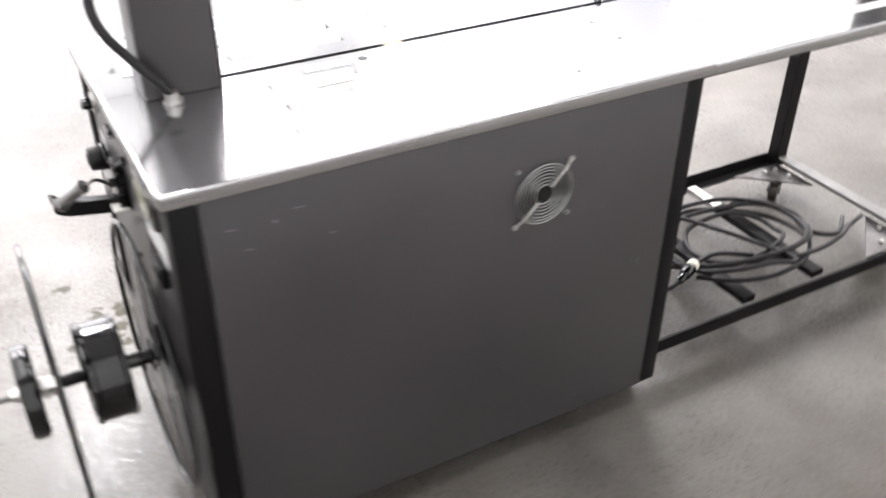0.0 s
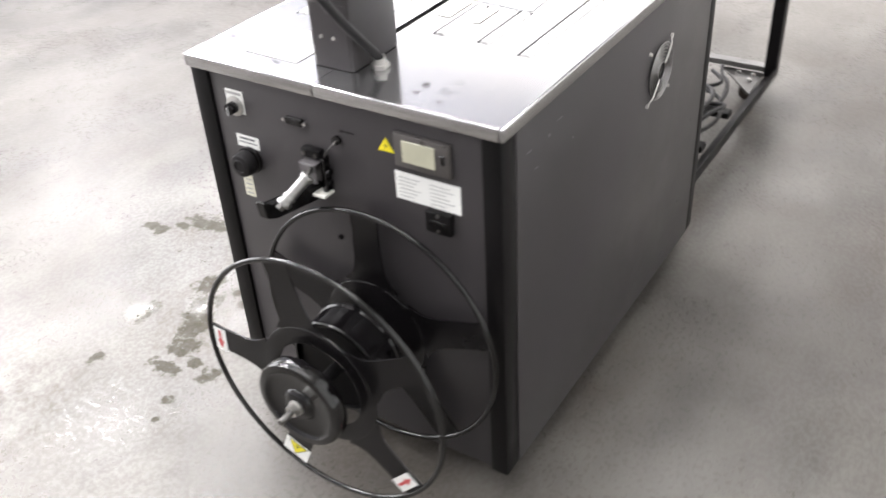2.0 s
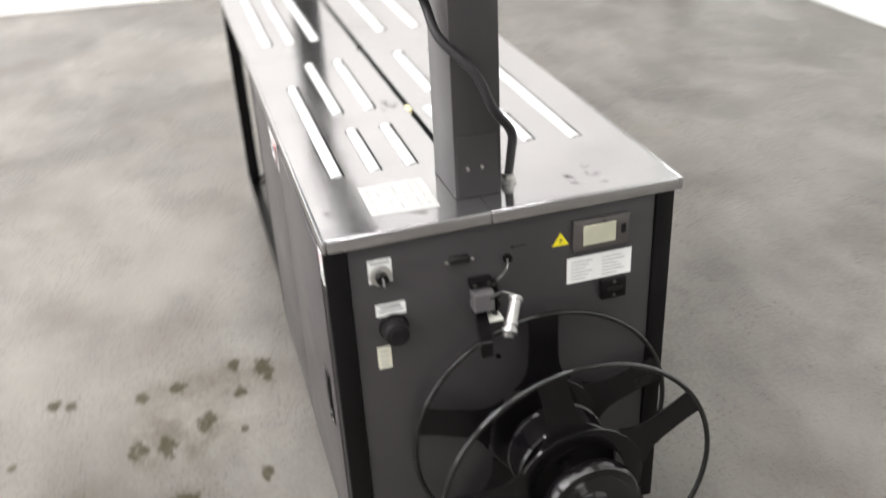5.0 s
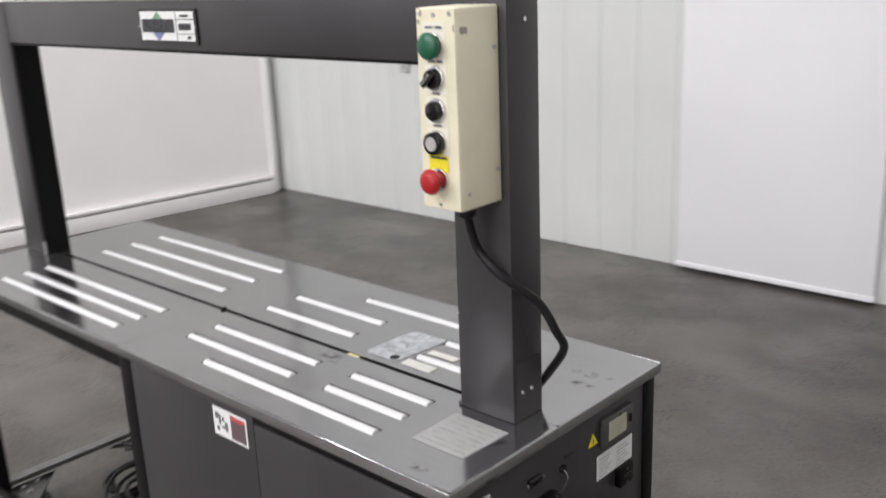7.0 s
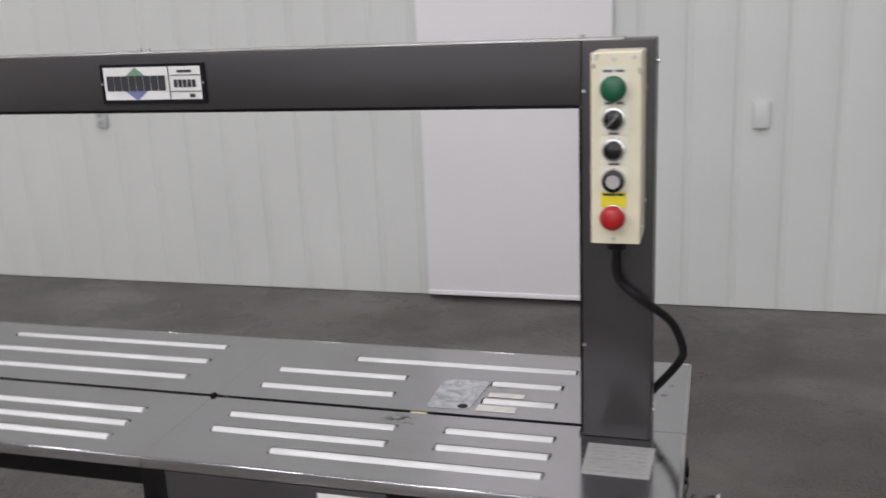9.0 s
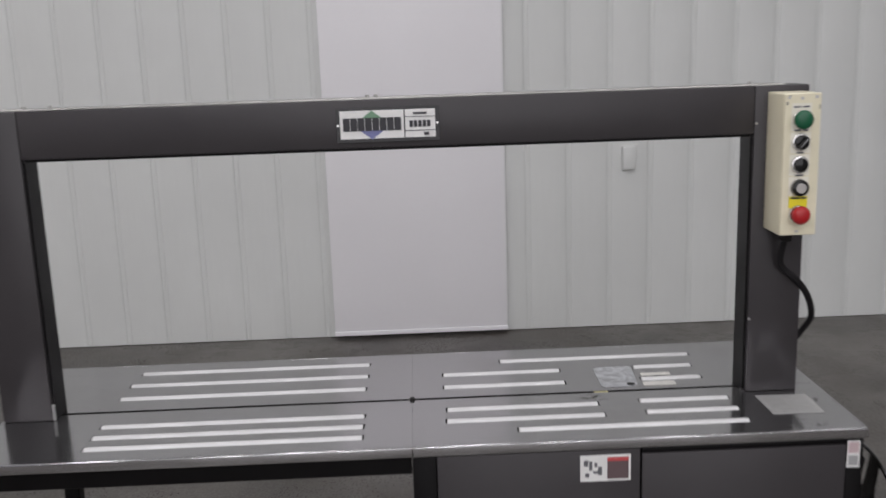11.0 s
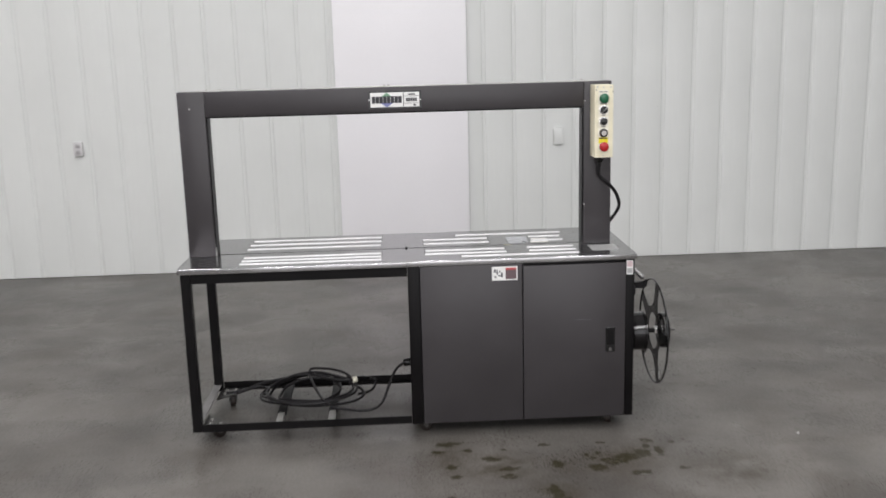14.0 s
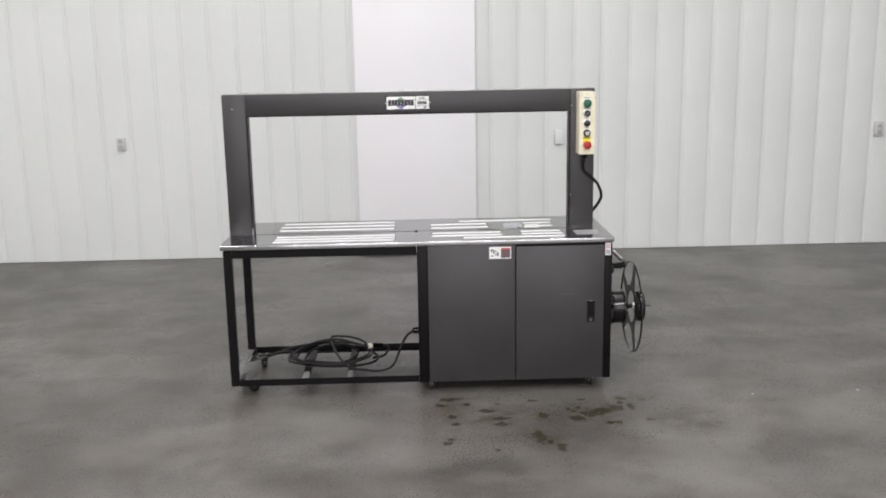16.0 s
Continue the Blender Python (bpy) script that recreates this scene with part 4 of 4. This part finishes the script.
def spoke_label(a, r0, r1, w, yellow):
    c, s = math.cos(radians(a)), math.sin(radians(a))

    def at(r, v, d):
        return (2.2209 + d, RY + r * c - v * s, RZ + r * s + v * c)
    part("spoke_label", prism(B(), [at(r0, -w, 0), at(r1, -w, 0), at(r1, w, 0), at(r0, w, 0)], (0.0006, 0, 0)), WHITE, outer, "white spoke label with yellow hazard triangle" if yellow else "white spoke label with a red arrow")
    m = (r0 + r1) / 2
    if yellow:
        part("hazard_border", prism(B(), [at(r0 + 0.002, -0.0225, 0.0008), at(r0 + 0.002, 0.0225, 0.0008), at(r1 - 0.004, 0, 0.0008)], (0.0004, 0, 0)), INK, outer)
        part("hazard_sign", prism(B(), [at(r0 + 0.0038, -0.0190, 0.0014), at(r0 + 0.0038, 0.0190, 0.0014), at(r1 - 0.0075, 0, 0.0014)], (0.0004, 0, 0)), YELLOW, outer, "yellow hazard triangle")
        part("hazard_mark", prism(B(), [at(r0 + 0.007, -0.004, 0.0020), at(r0 + 0.009, 0.004, 0.0020), at(r0 + 0.018, 0.0005, 0.0020)], (0.0003, 0, 0)), INK, outer)
    else:
        part("red_arrow", prism(B(), [at(m - 0.003, -w * 0.8, 0.0008), at(m + 0.003, -w * 0.8, 0.0008), at(m + 0.003, w * 0.1, 0.0008), at(m + 0.008, w * 0.1, 0.0008), at(m, w * 0.85, 0.0008), at(m - 0.008, w * 0.1, 0.0008), at(m - 0.003, w * 0.1, 0.0008)], (0.0004, 0, 0)), REDPRINT, outer, "printed red arrow")


spoke_label(177, 0.218, 0.246, 0.026, False)
spoke_label(247, 0.205, 0.246, 0.029, True)
spoke_label(317, 0.216, 0.246, 0.026, False)

# ---- arch
AY0, AY1, AZ, AI = 0.247, 0.333, 1.585, 1.473
post_l = part("arch_post", box(B(), (0.003, AY0, T + 0.0005), (0.124, AY1, AZ), 0.003), PAINT, machine, "dark grey sheet-metal arch post")
post_r = part("arch_post", box(B(), (1.838, AY0, T + 0.0005), (1.966, AY1, AZ), 0.003), PAINT, machine, "dark grey sheet-metal arch post")
beam = part("arch_beam", box(B(), (0.1245, AY0 + 0.0012, AI), (1.8375, AY1 - 0.001, AZ - 0.001), 0.002), PAINT, machine, "dark grey sheet-metal arch beam")
part("beam_cover", box(B(), (0.05, AY0 + 0.006, AZ - 0.0005), (1.91, AY1 - 0.006, AZ + 0.003), 0.001, 1), ZINC, beam, "thin pale cover strip")
for x0, x1 in ((0.1242, 0.130), (1.832, 1.8378)):
    part("strap_channel", box(B(), (x0, AY0 + 0.008, T + 0.001), (x1, AY1 - 0.008, AI - 0.007)), BLACK, machine, "black strap channel on the arch")
part("strap_channel", box(B(), (0.1302, AY0 + 0.008, AI - 0.0065), (1.8318, AY1 - 0.008, AI - 0.0005)), BLACK, machine, "black strap channel on the arch")
part("post_foot", box(B(), (1.830, AY0 + 0.002, T + 0.0006), (1.8375, AY0 + 0.020, T + 0.006)), PAINT, post_r)
part("side_cover", box(B(), (1.9662, AY0 + 0.006, T + 0.001), (1.9672, AY1 - 0.006, T + 0.115), 0.0004, 1), PAINT, post_r)
for y in (0.271, 0.297):
    part("screw", cyl(B(), (1.9672, y, 0.886), (1.9705, y, 0.886), 0.0036, 0.0026, 12), ZINC, post_r, "round-head screw")
for x, z, host in ((1.842, 1.498, post_r), (0.055, 1.51, post_l), (1.841, 1.02, post_r)):
    part("screw", cyl(B(), (x, AY0 - 0.003, z), (x, AY0, z), 0.003, 0.0034, 12), ZINC, host)
part("screw", cyl(B(), (1.966, 0.29, 1.545), (1.971, 0.29, 1.545), 0.004, None, 12), CHROME, post_r)
for x in (0.13, 0.19, 0.93, 0.95, 1.835):
    part("bolt", cyl(B(), (x, 0.285, AZ + 0.003), (x, 0.285, AZ + 0.009), 0.005, None, 8), ZINC, beam)
part("hinge_block", box(B(), (0.1243, 0.2475, T + 0.0006), (0.1295, 0.2545, T + 0.042), 0.001, 1), STICKER, post_l, "small pale metal clip")

# maker's plate: plain shapes in place of the mark
sy = AY0 + 0.0008
flat("plate_back", "y", sy, 0.858, 1.096, 1.487, 1.566, GLOSS, beam, "black backing of the maker's plate", 0.004)
sy -= 0.0042
flat("maker_plate", "y", sy, 0.866, 1.014, 1.495, 1.560, WHITE, beam, "white maker's plate with dark bar and coloured diamond")
flat("model_plate", "y", sy, 1.017, 1.087, 1.495, 1.560, WHITE, beam, "white model plate with dark bars")
bm = prism(B(), [(0.915, sy - 0.0012, 1.541), (0.940, sy - 0.0012, 1.5595), (0.965, sy - 0.0012, 1.541)], (0, 0.0005, 0))
part("green_mark", bm, GREENPRINT, beam)
bm = prism(B(), [(0.912, sy - 0.0012, 1.514), (0.968, sy - 0.0012, 1.514), (0.940, sy - 0.0012, 1.493)], (0, 0.0005, 0))
part("blue_mark", bm, BLUEPRINT, beam)
for i in range(8):
    flat("print_block", "y", sy - 0.0016, 0.873 + 0.0170 * i, 0.8885 + 0.0170 * i, 1.513, 1.543, INK, beam)
for i in range(5):
    flat("print_block", "y", sy - 0.0016, 1.027 + 0.0102 * i, 1.0348 + 0.0102 * i, 1.519, 1.534, INK, beam)
for x0, x1, z0, z1 in ( (1.036, 1.068, 1.548, 1.553), (1.017, 1.087, 1.542, 1.5435), (1.017, 1.087, 1.510, 1.5115), (1.060, 1.072, 1.499, 1.506)):
    flat("print_bar", "y", sy - 0.0016, x0, x1, z0, z1, INK, beam)
for x in (0.861, 1.092):
    part("screw", cyl(B(), (x, AY0 - 0.0055, 1.527), (x, AY0 - 0.003, 1.527), 0.003, None, 10), CHROME, beam)

# ---- control box
BX0, BX1, BY0, BY1, BZ0, BZ1 = 1.867, 1.951, 0.1445, 0.2465, 1.247, 1.571
cb = part("control_box", box(B(), (BX0, BY0, BZ0), (BX1, BY1, BZ1), 0.004, 3), CREAM, machine, "cream enamelled push-button control box")
part("box_cover", box(B(), (BX0 + 0.001, BY0 - 0.003, BZ0 + 0.001), (BX1 - 0.001, BY0 - 0.0004, BZ1 - 0.001), 0.001, 1), CREAM, cb)
cyf = BY0 - 0.003
BXC = 1.906


def station(z, kind):
    cyl_b = B()
    cyl(cyl_b, (BXC, cyf - 0.006, z), (BXC, cyf, z), 0.0195, 0.0205, 32, 0.001)
    part("bezel", cyl_b, CHROME, cb, "bright metal bezel ring")
    bm = B()
    if kind == "green":
        cyl(bm, (BXC, cyf - 0.016, z), (BXC, cyf - 0.006, z), 0.0185, 0.0165, 32, 0.001)
        bmesh.ops.create_uvsphere(bm, u_segments=32, v_segments=16, radius=1, matrix=Matrix.Translation((BXC, cyf - 0.016, z)) @ Matrix.Diagonal((0.0215, 0.0095, 0.0215, 1)))
        part("green_button", bm, GREEN, cb, "green mushroom push button")
    elif kind == "selector":
        cyl(bm, (BXC, cyf - 0.014, z), (BXC, cyf - 0.006, z), 0.0155, 0.0165, 32, 0.001)
        box(bm, (BXC - 0.005, cyf - 0.026, z - 0.0145), (BXC + 0.005, cyf - 0.014, z + 0.0145), 0.002)
        bmesh.ops.rotate(bm, cent=(BXC, cyf, z), matrix=Matrix.Rotation(radians(42), 3, "Y"), verts=bm.verts)
        part("selector", bm, GLOSS, cb, "black selector knob turned aside")
        bm = box(B(), (BXC - 0.0008, cyf - 0.0268, z - 0.0125), (BXC + 0.0008, cyf - 0.0262, z + 0.0125))
        bmesh.ops.rotate(bm, cent=(BXC, cyf, z), matrix=Matrix.Rotation(radians(42), 3, "Y"), verts=bm.verts)
        part("index_line", bm, FAINT, cb)
    elif kind == "black":
        cyl(bm, (BXC, cyf - 0.014, z), (BXC, cyf - 0.006, z), 0.0155, 0.0160, 32, 0.002)
        part("black_button", bm, GLOSS, cb, "black push button")
    elif kind == "lens":
        cyl(bm, (BXC, cyf - 0.018, z), (BXC, cyf - 0.006, z), 0.0185, 0.0195, 32, 0.002)
        part("guard_ring", bm, GLOSS, cb, "black guard ring")
        bm = B()
        cyl(bm, (BXC, cyf - 0.0192, z), (BXC, cyf - 0.018, z), 0.0115, None, 28)
        part("lens", bm, GREY_CAP, cb, "grey translucent lens")
    else:
        cyl(bm, (BXC, cyf - 0.020, z), (BXC, cyf - 0.006, z), 0.0125, 0.0125, 28)
        cyl(bm, (BXC, cyf - 0.028, z), (BXC, cyf - 0.020, z), 0.0205, 0.0215, 36, 0.003)
        bmesh.ops.create_uvsphere(bm, u_segments=32, v_segments=14, radius=1, matrix=Matrix.Translation((BXC, cyf - 0.0275, z)) @ Matrix.Diagonal((0.0185, 0.007, 0.0185, 1)))
        part("stop_button", bm, RED, cb, "red mushroom stop button")


station(1.513, "green")
station(1.462, "selector")
station(1.411, "black")
station(1.359, "lens")
flat("yellow_legend", "y", cyf - 0.0003, BXC - 0.021, BXC + 0.021, 1.312, 1.338, YELLOW, cb, "yellow stop legend plate", 0.0012)
for u, v in ((-0.018, 0.004), (0.006, 0.018)):
    flat("print_bar", "y", cyf - 0.0017, BXC + u, BXC + v, 1.3325, 1.3362, INK, cb)
station(1.298, "stop")
for z0, z1 in ((1.487, 1.549), (1.437, 1.484), (1.386, 1.434), (1.3405, 1.383)):
    flat("legend_plate", "y", cyf - 0.0001, BXC - 0.023, BXC + 0.023, z0, z1, IVORY, cb, "pale ivory legend plate", 0.0004)
for z, words in ((1.541, ((-0.018, -0.002), (0.002, 0.017))), (1.4885, ((-0.015, 0.000), (0.004, 0.016))), (1.4380, ((-0.008, 0.008),)), (1.3865, ((-0.008, 0.009),))):
    for u, v in words:
        flat("legend", "y", cyf - 0.0008, BXC + u, BXC + v, z - 0.0019, z + 0.0019, SOFTINK, cb)
for x, z, w, h in ((BX0 + 0.006, 1.549, 0.005, 0.007), (BX1 - 0.004, 1.540, 0.003, 0.010), (BX0 + 0.012, 1.566, 0.004, 0.003)):
    flat("chip", "y", cyf - 0.0001, x - w / 2, x + w / 2, z - h / 2, z + h / 2, CHIP, cb, "grey chip in the enamel", 0.0003)
flat("chip", "x", BX1 + 0.0001, 0.151, 0.168, 1.530, 1.541, CHIP, cb, "grey chip in the enamel", 0.0003)
for x, z in ((BXC, 1.560), (BX0 + 0.010, 1.562), (BX1 - 0.012, 1.562), (BXC, 1.257)):
    part("screw", cyl(B(), (x, cyf - 0.002, z), (x, cyf, z), 0.0035, None, 10), ZINC, cb)
for y, z in ((0.232, 1.505), (0.234, 1.305), (0.161, 1.275)):
    part("screw", cyl(B(), (BX1, y, z), (BX1 + 0.003, y, z), 0.0032, None, 10), ZINC, cb)
bm = B()
cyl(bm, (1.905, 0.205, 1.222), (1.905, 0.205, BZ0), 0.0165, None, 8, 0.002)
part("cable_gland", bm, GLOSS, cb, "black cable gland")
bm = B()
hose = smooth_path([(1.905, 0.205, 1.228), (1.907, 0.228, 1.160), (1.952, 0.236, 1.116), (1.998, 0.280, 1.064), (2.020, 0.302, 1.008), (2.014, 0.334, 0.962), (1.972, 0.348, 0.902), (1.934, 0.358, 0.855), (1.929, 0.358, 0.844)], 8)
tube(bm, hose, 0.0080, 14)
part("conduit", bm, RUBBER, machine, "black flexible cable conduit looping round the post")
bm = B()
cyl(bm, (1.926, 0.358, T + 0.0006), (1.927, 0.358, T + 0.009), 0.0165, None, 6, 0.001)
cyl(bm, (1.927, 0.358, T + 0.009), (1.929, 0.358, T + 0.020), 0.0115, None, 20)
part("conduit_fitting", bm, ZINC, machine, "short bright metal conduit nut on the table")

# ---------------------------------------------------------------- power cable on the lower frame
random.seed(7)
cable = new("power_cable")
cable.location = (0.55, 0.3, 0.09)
tagged(cable, "black coiled power cable lying on the lower frame bars", "cable")
pts, turns = [], 4.4
for i in range(int(turns * 12)):
    a = 2 * math.pi * i / 12 + 0.4
    k = i / 12
    rx, ry = 0.200 + 0.040 * math.sin(k * 2.3 + 0.6) + random.uniform(-0.008, 0.008), 0.150 + 0.030 * math.cos(k * 1.7) + random.uniform(-0.008, 0.008)
    back = max(0.0, math.sin(a))
    pts.append((0.515 + 0.040 * math.sin(k * 1.9) + rx * math.cos(a), 0.350 + 0.02 * math.cos(k * 2.9) + ry * math.sin(a), 0.099 + 0.007 * k + 0.036 * back ** 1.5 + 0.005 * math.sin(a * 3 + k)))
pts += [(0.60, 0.17, 0.120), (0.72, 0.125, 0.099), (0.81, 0.120, 0.098), (0.865, 0.155, 0.118), (0.900, 0.22, 0.180), (0.935, 0.275, 0.238), (0.975, 0.298, 0.262), (0.992, 0.30, 0.264)]
part("cord", tube(B(), smooth_path(pts, 4), 0.0066, 8), RUBBER, cable)
part("cable_plug", cyl(B(), (0.972, 0.30, 0.262), (1.0095, 0.30, 0.266), 0.017, 0.021, 18, 0.002), GLOSS, cable, "black plug at the cabinet side")
part("connector_body", cyl(B(), (0.716, 0.419, 0.141), (0.736, 0.428, 0.141), 0.0155, None, 20, 0.002), BEIGE, cable, "cream connector body")
bm = cyl(B(), (0.736, 0.428, 0.141), (0.770, 0.444, 0.139), 0.0165, 0.0150, 20, 0.002)
cyl(bm, (0.770, 0.444, 0.139), (0.796, 0.456, 0.137), 0.0120, 0.0095, 20, 0.002)
part("connector_cap", bm, GLOSS, cable, "black ribbed connector cap")
part("lead", tube(B(), smooth_path([(0.56, 0.465, 0.146), (0.64, 0.415, 0.146), (0.716, 0.419, 0.141)], 5), 0.0066, 8), RUBBER, cable)
part("lead", tube(B(), smooth_path([(0.794, 0.455, 0.137), (0.830, 0.45, 0.122), (0.810, 0.38, 0.100), (0.745, 0.33, 0.099)], 5), 0.0066, 8), RUBBER, cable)
part("lead", tube(B(), smooth_path([(0.60, 0.48, 0.146), (0.48, 0.515, 0.142), (0.36, 0.510, 0.132), (0.25, 0.480, 0.120), (0.17, 0.440, 0.104), (0.09, 0.415, 0.100)], 5), 0.0066, 8), RUBBER, cable)
part("lead", tube(B(), smooth_path([(0.40, 0.215, 0.118), (0.33, 0.225, 0.116), (0.275, 0.30, 0.112), (0.30, 0.41, 0.112), (0.24, 0.46, 0.112), (0.15, 0.40, 0.104)], 5), 0.0066, 8), RUBBER, cable)


# ---------------------------------------------------------------- wall outlets
def outlet(x, z, w, h, mat, label, sockets):
    ob = new("wall_outlet")
    ob.location = (x, ROOM_Y1 - 0.002, z)
    tagged(ob, label, "outlet", "outlets on the ribbed wall")
    y = ROOM_Y1 - 0.002
    p = part("cover_plate", box(B(), (x - w / 2, y - 0.030, z - h / 2), (x + w / 2, y, z + h / 2), 0.004), mat, ob)
    for k in sockets:
        part("socket", box(B(), (x - 0.017, y - 0.034, z + k - 0.014), (x + 0.017, y - 0.0302, z + k + 0.014), 0.003), SOCKET_GREY, ob)
    return ob


outlet(-1.536, 1.039, 0.070, 0.108, PLATE_GREY, "grey duplex outlet box on the white ribbed wall", (0.024, -0.024))
outlet(2.286, 1.028, 0.074, 0.132, PANELWHITE, "white blank cover box on the white ribbed wall", ())
outlet(5.148, 1.042, 0.080, 0.122, PLATE_GREY, "grey duplex outlet box on the white ribbed wall", (0.026, -0.026))

# ---------------------------------------------------------------- litter on the slab
def scrap(x, y, size, turn):
    bm = B()
    pts = [(0, 0), (1.0, 0.1), (1.2, 0.6), (0.7, 0.9), (0.1, 0.7)]
    c, s = math.cos(turn), math.sin(turn)
    prism(bm, [(x + size * (u * c - v * s), y + size * (u * s + v * c), 0.0006 + 0.002 * ((i * 7) % 3)) for i, (u, v) in enumerate(pts)], (0, 0, 0.0012))
    bmesh.ops.triangulate(bm, faces=bm.faces)
    return tagged(new("paper_scrap", mesh_of("paper_scrap", bm, WHITE)), "tiny torn white paper scrap on the concrete", "scrap", "scraps on the floor")


scrap(2.745, -0.15, 0.012, 0.4)
scrap(3.325, -0.13, 0.012, 1.9)

# ---------------------------------------------------------------- assumed ceiling lights, none in view
light = new("assumed_ceiling_light")
light.location = (0, 0, ROOM_H)
tagged(light, "assumed long white strip light on the ceiling, never in view", "ceiling light", "ceiling lights")
ob = new("housing", mesh_of("housing", box(B(), (-0.22, -2.8, -0.10), (0.22, 2.8, -0.002), 0.01), CEILING))
ob.parent = light
light.location = (*STRIPS[0][:2], ROOM_H)
for x, y, watts in STRIPS:
    if (x, y) != STRIPS[0][:2]:
        copy_thing(light, Matrix.Translation((x, y, ROOM_H)))
    area("assumed_strip_lamp", look((x, y, ROOM_H - 0.105), (x, y, 0)), 0.34, 5.4, watts, (1.0, 0.975, 0.985))

# ---------------------------------------------------------------- liner sheets of the ribbed wall
def sheet_mesh(pitch):
    """One tongue of the liner: a flat face with a shallow stepped groove at either side."""
    h, t = pitch / 2, 0.011
    prof = [(-h + 0.0004, 0.0115), (-h + 0.0004, 0.0092), (-h + 0.008, 0.0090), (-h + 0.0125, 0.0068), (-h + 0.017, 0.0016), (-h + 0.022, 0.0), (h - 0.022, 0.0), (h - 0.017, 0.0016), (h - 0.0125, 0.0068), (h - 0.008, 0.0090), (h - 0.0004, 0.0092), (h - 0.0004, 0.0115)]
    bm = B()
    rows = [[bm.verts.new((x, y, z)) for x, y in prof] for z in (0.004, ROOM_H - 0.004)]
    for j in range(len(prof) - 1):
        bm.faces.new((rows[0][j], rows[0][j + 1], rows[1][j + 1], rows[1][j]))
    for r in rows:
        bm.faces.new(r)
    cyl(bm, (h - 0.045, -0.0035, 1.233), (h - 0.045, 0.001, 1.233), 0.0065, 0.0075, 8)
    return mesh_of("liner_sheet", bm, PANELWHITE, 20)


for start, pitch, count, step in ((0.225 - 0.239 / 2, 0.239, 18, -1), (0.225 + 0.239 / 2, 0.239, 2, 1), (1.930 - 0.2425 * 1.5, 0.2425, 2, 1), (1.930 + 0.2425 / 2, 0.2425, 31, 1)):
    me = sheet_mesh(pitch)
    for i in range(count):
        ob = new("liner_sheet", me)
        ob.location = (start + step * pitch * i, ROOM_Y1, 0)
        ob.parent = wall_back
